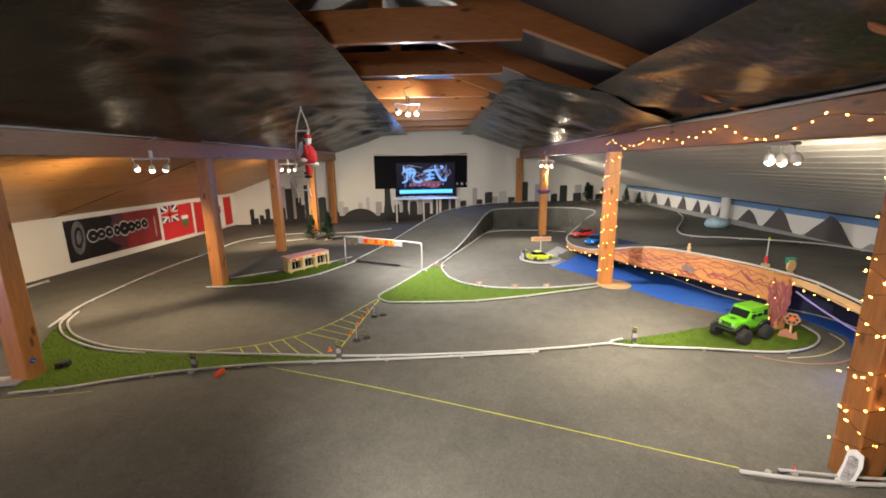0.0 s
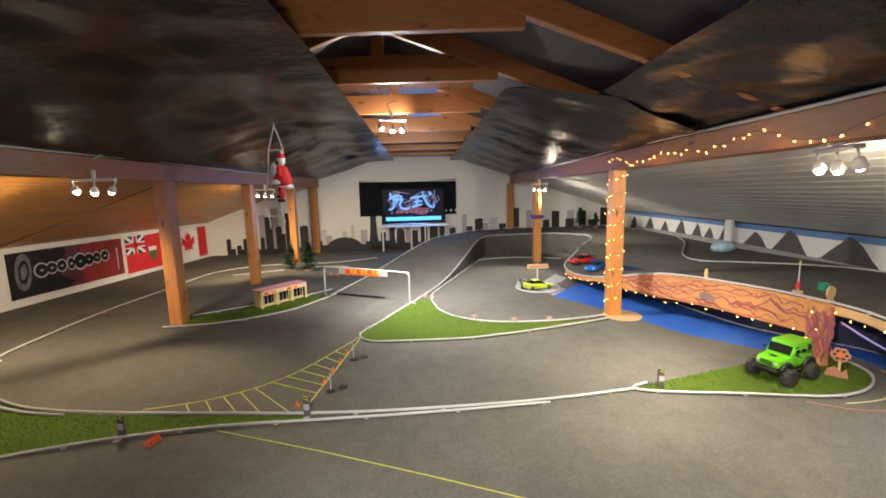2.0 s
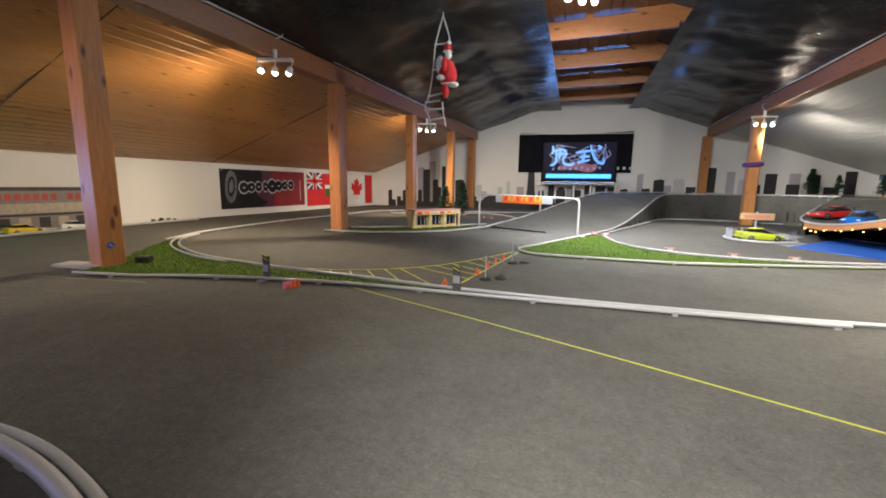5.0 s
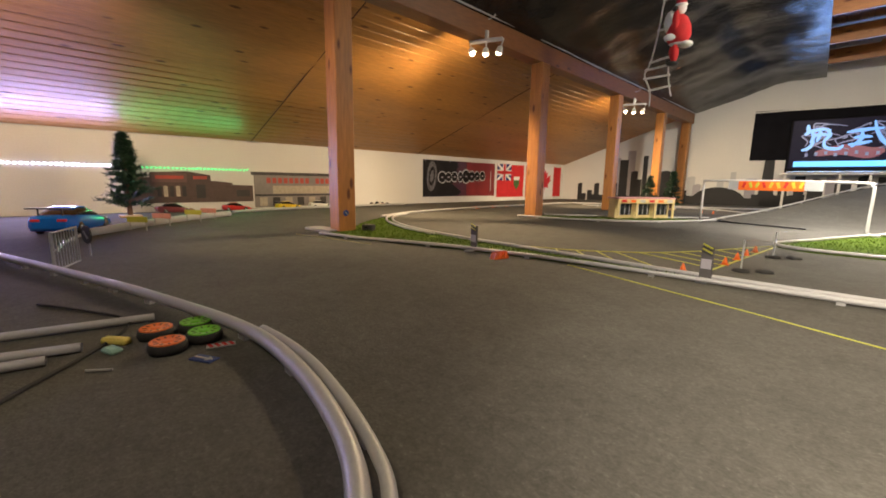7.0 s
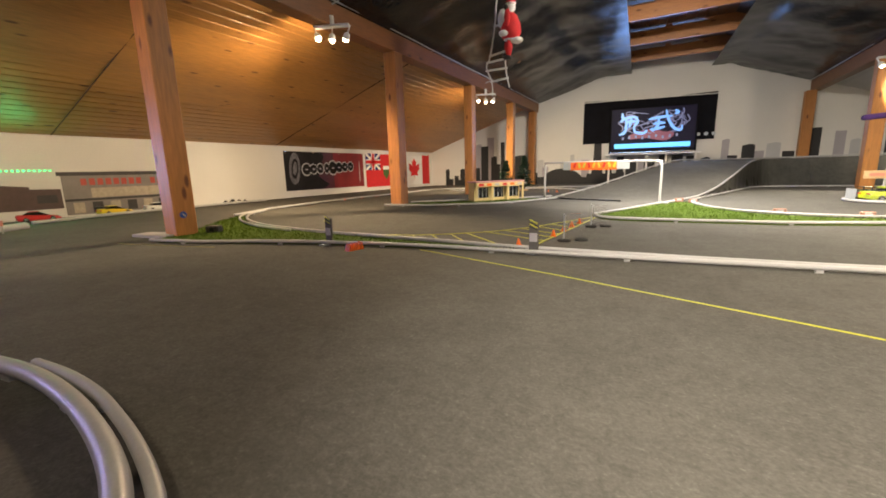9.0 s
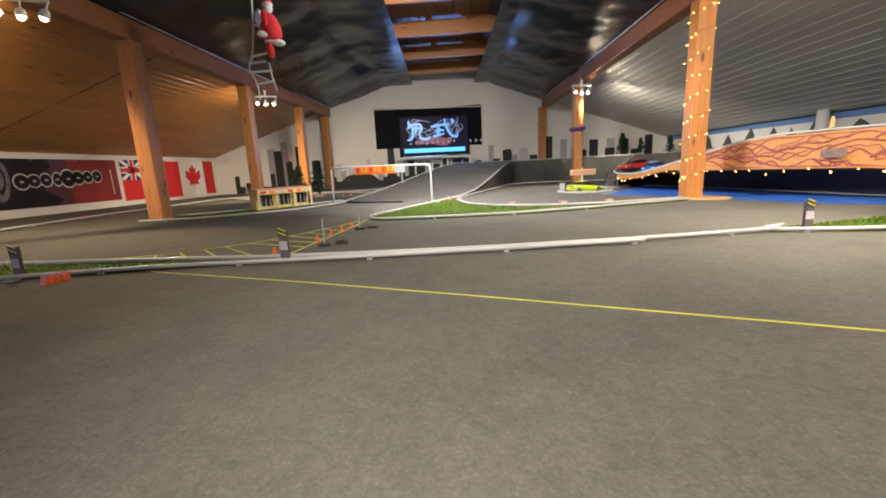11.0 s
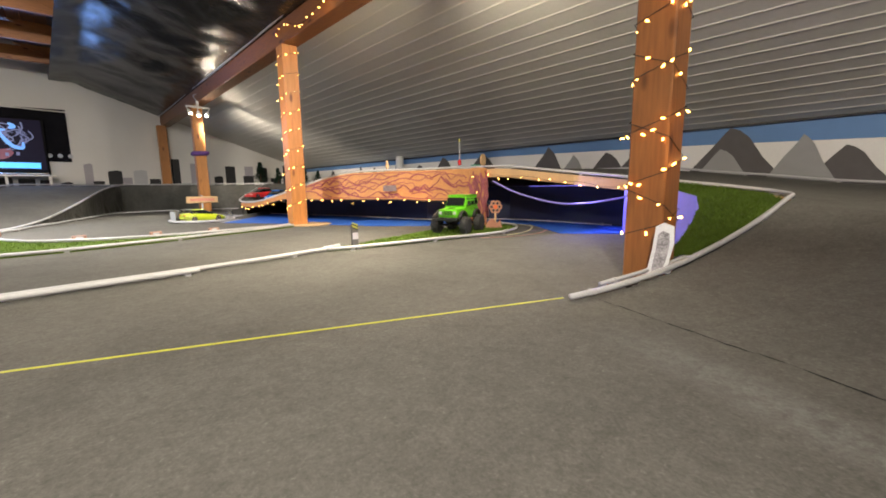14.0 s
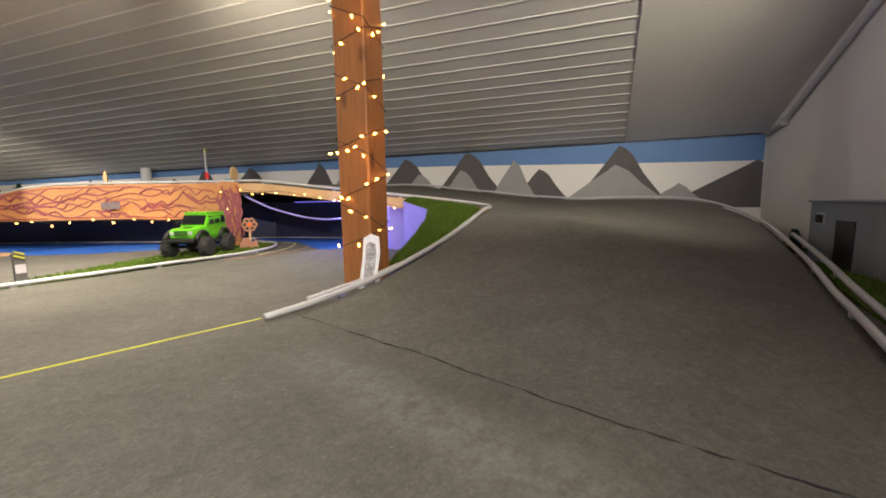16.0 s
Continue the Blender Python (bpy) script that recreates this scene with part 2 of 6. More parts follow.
SCREEN_RED = mat("screen_maroon", (0.1, 0.02, 0.03), 0.3, emit=(0.16, 0.03, 0.08), strength=0.7, bump=0)
SCREEN_HAZE = mat("screen_smoke", (0.1, 0.1, 0.2), 0.3, emit=(0.11, 0.15, 0.34), strength=0.55, bump=0)
CLEAR = mat("clear_plastic", (0.9, 0.9, 0.9), 0.06, vary=0.02, bump=0, spec=0.3)
CLEAR.node_tree.nodes["Principled BSDF"].inputs["Transmission Weight"].default_value = 0.97
CLEAR.node_tree.nodes["Principled BSDF"].inputs["IOR"].default_value = 1.04
# the violet LED light is put into this base colour
LED_TINTED = mat("violet_lit_board", (0.26, 0.23, 0.62), 0.6, vary=0.1)


# ---- mesh helpers ----
class Geo:
    """Gathers vertices and faces of one mesh."""

    def __init__(self):
        self.v, self.f, self.m = [], [], Matrix()

    def at(self, *p):
        self.m = pose(*p)
        return self

    def put(self, vs, fs):
        o = len(self.v)
        self.v += [tuple(self.m @ Vector(p)) for p in vs]
        self.f += [tuple(i + o for i in q) for q in fs]
        return self

    def box(self, c, s, cut=0.0, taper=1.0):
        """A box of size s about c, its edges cut by so many metres; taper narrows its top."""
        x, y, z = (a / 2 for a in s)
        bm = bmesh.new()
        bmesh.ops.create_cube(bm, size=1)
        for v in bm.verts:
            k = taper if v.co.z > 0 else 1
            v.co = Vector((v.co.x * 2 * x * k, v.co.y * 2 * y * k, v.co.z * 2 * z))
        if cut:
            bmesh.ops.bevel(bm, geom=bm.edges[:], offset=cut, segments=2 if cut > 0.01 else 1, affect="EDGES", profile=0.5)
        bm.verts.index_update()
        self.put([Vector(c) + v.co for v in bm.verts], [[v.index for v in q.verts] for q in bm.faces])
        bm.free()
        return self

    def tube(self, pts, r, n=8, closed=False, caps=True):
        """A round tube along points; r may be a list."""
        pts = [Vector(p) for p in pts]
        k = len(pts)
        vs, fs, side = [], [], None
        for i, p in enumerate(pts):
            a, b = pts[(i - 1) % k if closed else max(i - 1, 0)], pts[(i + 1) % k if closed else min(i + 1, k - 1)]
            d = (b - a).normalized()
            if side is None:
                side = d.orthogonal().normalized()
            side = (side - d * side.dot(d)).normalized()
            up = d.cross(side)
            q = r[i] if isinstance(r, (list, tuple)) else r
            vs += [p + q * (math.cos(2 * math.pi * j / n) * side + math.sin(2 * math.pi * j / n) * up) for j in range(n)]
        for i in range(k if closed else k - 1):
            o, w = i * n, ((i + 1) % k) * n
            fs += [(o + j, o + (j + 1) % n, w + (j + 1) % n, w + j) for j in range(n)]
        if caps and not closed:
            fs += [tuple(range(n))[::-1], tuple(range((k - 1) * n, k * n))]
        return self.put(vs, fs)

    def lathe(self, prof, n=16, axis="z"):
        """A turned shape from (radius, height) pairs."""
        vs = []
        for r, h in prof:
            for j in range(n):
                c, s = r * math.cos(2 * math.pi * j / n), r * math.sin(2 * math.pi * j / n)
                vs.append({"z": (c, s, h), "x": (h, c, s), "y": (s, h, c)}[axis])
        fs = [(i * n + j, i * n + (j + 1) % n, (i + 1) * n + (j + 1) % n, (i + 1) * n + j) for i in range(len(prof) - 1) for j in range(n)]
        fs += [tuple(range(n))[::-1], tuple(range((len(prof) - 1) * n, len(prof) * n))]
        return self.put(vs, fs)

    def prism(self, poly, lo, hi, axis="z"):
        """A flat outline given thickness from lo to hi along an axis."""
        def p(a, b, h):
            return {"z": (a, b, h), "y": (a, h, b), "x": (h, a, b)}[axis]
        n = len(poly)
        vs = [p(a, b, lo) for a, b in poly] + [p(a, b, hi) for a, b in poly]
        return self.put(vs, [tuple(range(n))[::-1], tuple(range(n, 2 * n))] + [(i, (i + 1) % n, n + (i + 1) % n, n + i) for i in range(n)])

    def sheet(self, rows):
        """A surface through rows of points."""
        n = len(rows[0])
        return self.put([p for r in rows for p in r], [(i * n + j, i * n + j + 1, (i + 1) * n + j + 1, (i + 1) * n + j) for i in range(len(rows) - 1) for j in range(n - 1)])

    def mesh(self, name, material, smooth=False):
        me = bpy.data.meshes.new(name)
        me.from_pydata(self.v, [], self.f)
        bm = bmesh.new()
        bm.from_mesh(me)
        bmesh.ops.recalc_face_normals(bm, faces=bm.faces[:])
        bm.to_mesh(me)
        bm.free()
        me.materials.append(material)
        if smooth:
            for q in me.polygons:
                q.use_smooth = True
        return me


def part(name, geo, material, parent, label="", smooth=False):
    ob = new(name, geo.mesh(name, material, smooth) if isinstance(geo, Geo) else geo)
    ob.parent = parent
    return tagged(ob, label)


def thing(name, label, category, at=(0, 0, 0), rz=0, group="", kind=""):
    ob = new(name)
    ob.empty_display_size = 0.1
    ob.matrix_world = pose(*at, 0, 0, rz)
    return tagged(ob, label, category, group, kind)


def solid(name, geo, material, label, category, group="", kind="", smooth=False):
    return tagged(new(name, geo.mesh(name, material, smooth)), label, category, group, kind)


def smooth(pts, n=6, closed=False):
    """A smooth line through points."""
    pts = [Vector(p) for p in pts]
    k, out = len(pts), []
    for i in range(k if closed else k - 1):
        a, b, c, d = (pts[j % k] if closed else pts[min(max(j, 0), k - 1)] for j in (i - 1, i, i + 1, i + 2))
        for s in range(n):
            t = s / n
            out.append(0.5 * (2 * b + (c - a) * t + (2 * a - 5 * b + 4 * c - d) * t * t + (3 * b - a - 3 * c + d) * t ** 3))
    return out if closed else out + [pts[-1]]


# ---- the setting ----
LEFT, RIGHT, FAR, BACK, RIDGE = -7.4, 6.12, 15.4, -4.0, -0.65
def gable_y(x):
    """The far gable stands a little askew to the beams."""
    return 14.045 + 0.1235 * (x + 0.6)
SKEW = math.degrees(math.atan(0.1235))
def askew(geo):
    geo.v = [(x, y + gable_y(x), z) for x, y, z in geo.v]
    return geo
BEAM_L, BEAM_R = -3.87, 2.54
EAVE, BEAM_TOP = 1.06, 2.32
def veer_x(x, y):
    """The beams and what hangs between them run a little askew to the knee walls."""
    k = min(max((x - LEFT) / (BEAM_L - LEFT), 0), 1) if x < 0 else min(max((RIGHT - x) / (RIGHT - BEAM_R), 0), 1)
    return x - 0.026 * (y - 6.3) * k
def veer(geo):
    geo.v = [(veer_x(x, y), y, z) for x, y, z in geo.v]
    return geo

g = Geo().box(((LEFT + RIGHT) / 2, (FAR + BACK) / 2, -0.1), (RIGHT - LEFT + 0.4, FAR - BACK + 0.4, 0.2))
solid("floor", g, FLOOR_CARPET, "worn grey carpet floor of the race hall", "floor", kind="structure")

# side walls with thickness, and the gables
solid("wall_west", Geo().box((LEFT - 0.06, (FAR + BACK) / 2, 0.6), (0.12, FAR - BACK, 1.2)), WHITE_WALL, "low white painted knee wall", "wall", kind="structure")
wall_east = solid("wall_east", Geo().box((RIGHT + 0.06, (FAR + BACK) / 2, 0.6), (0.12, FAR - BACK, 1.2)), WHITE_WALL, "low knee wall painted with a mountain landscape", "wall", kind="structure")
GABLE = [(LEFT - 0.1, 0), (RIGHT + 0.1, 0), (RIGHT + 0.1, 1.2), (2.65, 2.4), (0.5, 3.2), (-1.8, 3.2), (-3.95, 2.4), (LEFT - 0.1, 1.2)]
wall_north = solid("wall_north", askew(Geo().prism(GABLE, 0, 0.12, "y")), WHITE_WALL, "white gable wall painted with a city skyline", "wall", kind="structure")
solid("wall_south", Geo().prism([(x, z * 1.3) for x, z in GABLE], BACK - 0.12, BACK, "y"), WHITE_WALL, "plain white end wall", "wall", kind="structure")
solid("wall_partition", Geo().prism([(2.9, 0), (RIGHT, 0), (RIGHT, 1.13), (2.9, 2.25)], -0.57, -0.45, "y"), WHITE_WALL, "white partition wall under the sloping ceiling", "wall", kind="structure")

# left slope: pine boards with grooves between
g = Geo()
n_boards = 30
for i in range(n_boards):
    a, b = i / n_boards, (i + 0.93) / n_boards
    p = lambda s, up: (BEAM_L - 0.08 + (LEFT - BEAM_L + 0.08) * s, BEAM_TOP - 0.05 + (EAVE - BEAM_TOP + 0.05) * s + up)
    (x0, z0), (x1, z1) = p(a, 0), p(b, 0)
    g.prism([(x0, z0 + 0.02), (x0 - 0.008, z0), (x1 + 0.008, z1), (x1, z1 + 0.02)], BACK, FAR, "y")
g.prism([(BEAM_L - 0.08, BEAM_TOP - 0.02), (LEFT, EAVE + 0.03), (LEFT, EAVE + 0.09), (BEAM_L - 0.08, BEAM_TOP + 0.06)], BACK, FAR, "y")
solid("ceiling_left", veer(g), CEIL_WOOD, "sloping ceiling of knotty pine boards", "ceiling", kind="structure")
for y0, y1 in ((3.76, 3.71), (7.3, 7.12)):
    q = lambda y, s: (BEAM_L - 0.1 + (LEFT - BEAM_L + 0.1) * s, y, BEAM_TOP - 0.058 + (EAVE - BEAM_TOP + 0.05) * s)
    j = Geo().tube([q(y0 + (y1 - y0) * s, s) for s in np.linspace(0.0, 0.995, 12)], 0.007, 6)
    solid("trim", veer(j), BARK, "dark butt joint across the pine ceiling boards", "joint strip", kind="structure")
# right slope: white panels with raised ribs
g = Geo()
n_ribs = 22
def slope_r(s, up):
    return (BEAM_R + 0.08 + (RIGHT - BEAM_R - 0.08) * s, BEAM_TOP - 0.04 + (1.07 - BEAM_TOP + 0.04) * s + up)
for i in range(n_ribs):
    a, b, c = i / n_ribs, (i + 0.91) / n_ribs, (i + 1.0) / n_ribs
    (x0, z0), (x1, z1), (x2, z2) = slope_r(a, 0), slope_r(b, 0), slope_r(c, 0)
    g.prism([(x0, z0 + 0.03), (x0, z0), (x1, z1), (x1 + 0.004, z1 - 0.005), (x2 - 0.004, z2 - 0.005), (x2, z2 + 0.001), (x2, z2 + 0.03)], 0.9, FAR, "y")
(x0, z0), (x2, z2) = slope_r(0, 0), slope_r(1, 0)
g.prism([(x0, z0 + 0.03), (x0, z0 - 0.012), (x2, z2 - 0.012), (x2, z2 + 0.03)], BACK, 0.9, "y")
g.prism([(x0, z0 + 0.03), (x2, z2 + 0.03), (x2, z2 + 0.1), (x0, z0 + 0.1)], BACK, FAR, "y")
solid("ceiling_right", veer(g), CEIL_WHITE, "sloping ceiling of ribbed white panels", "ceiling", kind="structure")
# roof above the ties
g = Geo()
g.prism([(BEAM_L - 0.1, BEAM_TOP + 0.06), (RIDGE, 3.72), (BEAM_R + 0.1, BEAM_TOP + 0.06), (BEAM_R + 0.1, BEAM_TOP + 0.16), (RIDGE, 3.82), (BEAM_L - 0.1, BEAM_TOP + 0.16)], BACK, FAR, "y")
solid("ceiling_roof", veer(g), DARK, "dark boarded roof above the ties", "ceiling", kind="structure")

# brown boards lying on the far ties
g = Geo()
for i in range(20):
    g.box((-2.1 + 0.16 * i, (5.7 + FAR) / 2, 3.245), (0.152, FAR - 5.7, 0.02), 0.004)
solid("ceiling_boards", veer(g), wood_mat("brown_roof_boards", (0.11, 0.045, 0.018), "Y"), "brown boards laid over the roof ties", "ceiling", kind="structure")

# beams, with their conduits
for x, nm in ((BEAM_L, "brown fir beam along the wooden slope"), (BEAM_R, "brown fir beam hung with string lights")):
    b = thing("beam", nm, "beam", group="long roof beams")
    part("timber", veer(Geo().box((x, (FAR + BACK) / 2, 2.19), (0.19, FAR - BACK, 0.24), 0.008)), BEAM_WOOD, b)
    inner = 0.115 if x < 0 else -0.115
    part("conduit", Geo().tube([(veer_x(x + inner, y), y, 2.325 + 0.01 * math.sin(y * 1.3)) for y in np.linspace(BACK, FAR, 40)], 0.014), WHITE_PIPE, b, "thin white conduit", True)

# posts
def post(x, y, label, w=0.175):
    p = thing("post", label, "post", (x, y, 0), group="timber posts")
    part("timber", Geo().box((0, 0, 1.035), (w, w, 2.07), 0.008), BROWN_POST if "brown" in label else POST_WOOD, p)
    return p
for x, y, w, nm in ((-3.94, 3.34, 0.175, "square fir post beside a patch of artificial grass"), (-3.84, 6.34, 0.185, "square fir post at the tip of the track island"), (-3.95, 8.97, 0.175, "square fir post inside the track island"),
                 (-4.02, 11.46, 0.175, "square fir post behind small artificial trees"), (-4.07, 13.4, 0.19, "square fir post against the skyline wall"), (2.635, 2.24, 0.172, "darker brown fir post wrapped in string lights beside the grass bank"),
                 (2.52, 6.36, 0.18, "square fir post wrapped in string lights beside the blue floor"), (2.40, 10.9, 0.19, "square fir post with a purple band"), (2.22, 14.24, 0.2, "square fir post against the skyline wall"), (-3.75, 0.2, 0.175, "square fir post behind the drivers' corner"), (2.7, -1.6, 0.175, "square fir post beside the partition wall")):
    post(x, y, nm, w)
pr3 = thing("post_band", "purple cloth band tied round a post", "band", (2.40, 10.9, 1.15))
part("cloth", Geo().tube([(0.11, 0.11, 0), (-0.11, 0.11, 0.01), (-0.11, -0.11, 0), (0.11, -0.11, 0.015)], 0.045, 8, closed=True), mat("purple_cloth", (0.10, 0.04, 0.20), 0.8, vary=0.3), pr3, smooth=True)

# collar ties with hangers
for i, y in enumerate((0.5, 2.05, 3.6, 4.9, 6.5, 8.2, 9.8, 11.4, 12.9)):
    t = thing("collar_tie", "horizontal fir roof tie between the rafters", "roof tie", (veer_x(RIDGE, y), y, -0.07), group="roof ties")
    part("tie", Geo().box((0, 0, 3.13), (2.6, 0.07, 0.26), 0.006), TIE_WOOD, t)
    for s in (-1, 1):
        part("rafter", Geo().at(s * 1.65, 0, 3.05, 0, s * 20.3, 0).box((0, 0, 0), (3.3, 0.08, 0.2), 0.006), TIE_WOOD, t)
    part("king_post", Geo().box((0.1, 0, 3.4), (0.12, 0.06, 0.3), 0.006), TIE_WOOD, t)

# black plastic sheeting stapled under both slopes
def plastic(x0, inner, z0, rise, y0, y1, seed):
    """A sagging sheet from a beam up to an inner edge, which is given by a function of y."""
    rows = []
    for y in np.linspace(y0, y1, int((y1 - y0) * 9)):
        r, x1 = [], inner(y)
        for s in np.linspace(0, 1, 34):
            x = x0 + (x1 - x0) * s
            z = z0 + min(abs(x - x0) * 0.354, rise)
            bay = abs(math.sin(math.pi * (y - 0.4) / 1.55))
            sag = -0.05 * bay * math.sin(math.pi * s)
            w = noise.noise(Vector((x * 1.1, y * 0.9, seed))) * 0.03 + (abs(noise.noise(Vector((x * 2.6 + y * 0.8, y * 2.2, seed + 4)))) - 0.25) * 0.045 + noise.noise(Vector((x * 6, y * 5, seed + 9))) * 0.014
            r.append((x, y, z + sag + w * min(1, 6 * s + 0.1, 6 * (1 - s) + 0.25)))
        rows.append(r)
    return Geo().sheet(rows)
SHEET = "wrinkled black plastic sheet stapled under the roof"
solid("plastic_sheet", veer(plastic(BEAM_L + 0.08, lambda y: -0.88 - max(0, y - 3.5) * 0.045, 2.31, 0.57, BACK + 0.05, FAR - 0.3, 1.0)), PLASTIC, SHEET, "plastic sheet", "roof sheets", smooth=True)
solid("plastic_sheet", veer(plastic(BEAM_R - 0.08, lambda y: 0.72 - max(0, y - 6) * 0.035 + 1.3 * max(0, 5.0 - y), 2.31, 0.56, 4.3, FAR - 0.3, 7.0)), PLASTIC, SHEET, "plastic sheet", "roof sheets", smooth=True)
solid("plastic_sheet", veer(plastic(BEAM_R - 0.08, lambda y: 1.5, 2.34, 0.48, BACK + 0.05, 4.75, 3.0)), PLASTIC, SHEET, "plastic sheet", "roof sheets", smooth=True)


# ---- the raised track ----
def lift(x, y):
    """The height of the raised track above the floor."""
    if x < 2.0 and y > 6.5:
        a = min(max((y - 7.7 - 0.35 * (x + 1.1)) / 3.9, 0), 1)
        return -0.003 + 0.555 * (3 * a * a - 2 * a ** 3)
    if y > 5.5:
        z = 0.55 + 0.09 * min(max((8.5 - y) / 3, 0), 1)
        d = math.hypot((x - 2.6) / 1.3, (y - 8.3) / 1.8)
        return z - 0.34 * max(0, 1 - d * d * 0.6) ** 1.5
    k = min(max((x - 1.95 + 0.4 * (2.05 - min(y, 2.1))) / 1.65, 0), 1)
    fall = 1 - min(max((1.3 - y) / 1.3, 0), 1) * min(max((6.0 - x) / 3.2, 0), 1)
    return -0.004 + min(0.64, fall * (k ** 1.6 * (0.31 + 0.115 * max(0, y - 1.6)) + 0.04 * max(0, x - 3.5)))

OUTER = [(-1.95, 7.9), (-1.35, 9.2), (-0.65, 10.8), (-0.1, 12.1), (0.7, 13.4), (2.0, 14.25), (4.0, 14.65), (5.6, 14.5), (6.05, 13.0), (6.05, 11.0), (6.05, 9.6), (6.05, 8.6),
         (6.05, 7.8), (6.05, 7.0), (6.05, 5.8), (6.05, 4.6), (6.05, 3.0), (6.03, 1.4), (5.9, 0.4), (5.4, 0.06), (4.6, -0.02), (3.6, 0.13), (2.6, 0.37), (1.5, 0.6)]
INNER = [(-0.35, 7.55), (0.12, 8.9), (0.6, 10.4), (0.98, 11.6), (1.35, 12.15), (2.2, 12.35), (3.2, 12.3), (3.8, 11.9), (3.92, 11.4), (3.65, 10.6), (3.1, 9.8), (2.62, 9.1),
         (2.5, 8.6), (2.55, 8.0), (2.66, 7.2), (2.98, 6.4), (3.58, 5.45), (3.93, 4.55), (3.99, 3.6), (4.03, 2.85), (3.96, 2.04), (3.6, 1.88), (2.8, 2.02), (1.96, 2.25)]
def deck_line(line, up=0.0):
    return [Vector((p.x, p.y, lift(p.x, p.y) + up)) for p in smooth([(a, b, 0) for a, b in line], 6)]
top_o, top_i = deck_line(OUTER), deck_line(INNER)
rows = []
for a, b in zip(top_o, top_i):
    rows.append([(a.x + (b.x - a.x) * s, a.y + (b.y - a.y) * s, lift(a.x + (b.x - a.x) * s, a.y + (b.y - a.y) * s)) for s in np.linspace(0, 1, 15)])
deck = thing("raised_track", "grey carpeted raised race track on a wooden deck", "race track", kind="structure")
part("surface", Geo().sheet(rows), CARPET, deck, smooth=True)
# hanging skirt along the far inner edge, fascia along the bridge
def skirt(line, lo, wave=0.0, fold=5.0):
    r0, r1, r2 = [], [], []
    for i, p in enumerate(line):
        w = wave * math.sin(i * fold * 0.6) + wave * 0.6 * math.sin(i * 2.3)
        r0.append((p.x, p.y, p.z - 0.005))
        r1.append((p.x + w, p.y + w, (p.z + lo) / 2))
        r2.append((p.x + 1.4 * w, p.y - 1.4 * w, lo))
    return Geo().sheet([r0, r1, r2])
part("skirt", skirt(smooth(top_i[2:66], 2), 0.0, 0.022), TARP, deck, "black tarp hanging to the floor", True)
part("outer_skirt", skirt(top_o[0:30], 0.0, 0.006), TARP, deck, "black tarp hanging to the floor", True)

# ---- murals ----
def painted(name, poly, axis, at, material, wall):
    """A painted shape, a paint's thickness proud of its wall."""
    lo, hi = (at - 0.003, at + 0.001)
    g = Geo().prism(poly, lo, hi, axis)
    return part(name, askew(g) if axis == "y" else g, material, wall)
DARK_B = [(-6.9, -6.77, 0.5), (-6.77, -6.64, 0.2), (-6.6, -6.46, 0.3), (-6.4, -6.25, 0.5), (-5.87, -5.74, 0.53), (-5.7, -5.47, 1.18), (-5.38, -5.2, 0.85), (-5.2, -5.09, 0.63), (-5.08, -4.96, 1.28), (-4.64, -4.38, 0.85), (-4.06, -3.96, 0.35), (-2.58, -2.42, 0.29), (-2.09, -1.92, 0.56), (-1.81, -1.63, 0.73), (-1.13, -0.87, 0.6), (-0.78, -0.56, 0.73), (-0.48, -0.22, 0.72), (-0.15, 0.03, 0.7), (0.18, 0.39, 0.63), (0.75, 0.96, 0.67)]
DARK_C = [(1.04, 1.31, 0.91), (1.86, 2.1, 0.73), (2.37, 2.56, 1.25), (3.39, 3.62, 0.8), (3.7, 3.97, 1.1), (4.19, 4.49, 0.83), (4.67, 4.92, 1.07), (5.01, 5.35, 0.77), (5.43, 5.68, 1.17)]
GREY_B = [(-5.88, -5.68, 1.23), (-5.5, -5.29, 1.43), (-2.73, -2.52, 0.67), (0.61, 0.77, 1.06), (1.31, 1.5, 0.76), (-1.28, -1.13, 0.71), (-3.83, -3.65, 0.5), (2.81, 3.01, 1.15), (4.24, 4.49, 1.11)]
PALE_B = [(-3.97, -3.79, 0.7), (-3.31, -3.17, 0.65), (-3.04, -2.93, 0.83), (1.54, 1.82, 0.93), (-1.9, -1.79, 0.82), (-0.31, -0.1, 0.86), (3.1, 3.28, 0.94)]
for lst, m, d in ((PALE_B, MURAL_PALE, 0), (GREY_B, MURAL_GREY, 0.002), (DARK_B, MURAL_BLACK, 0.004), (DARK_C, MURAL_BLACK, 0.004)):
    for i, (a, b, z) in enumerate(lst):
        roof = [(b, z), (a, z)] if i % 3 else [(b, z), ((a + b) / 2 + 0.03, z + 0.025), (a, z - 0.01)]
        painted("skyline_building", [(a, 0), (b, 0)] + roof, "y", -d, m, wall_north)
painted("skyline_dome", [(-3.85, 0)] + [(-2.67, 0)] + [(-3.26 + 0.59 * math.cos(a), 0.05 + 0.4 * math.sin(a)) for a in np.linspace(0, math.pi, 18)], "y", -0.004, MURAL_BLACK, wall_north)
painted("skyline_dome", [(-1.58, 0), (-1.3, 0)] + [(-1.44 + 0.13 * math.cos(a), 0.55 + 0.13 * math.sin(a)) for a in np.linspace(0, math.pi, 12)], "y", -0.004, MURAL_BLACK, wall_north)
painted("skyline_tower", [(-2.5, 0), (-2.12, 0), (-2.2, 0.6), (-2.22, 1.2), (-2.4, 1.2), (-2.42, 0.6)], "y", -0.005, MURAL_BLACK, wall_north)
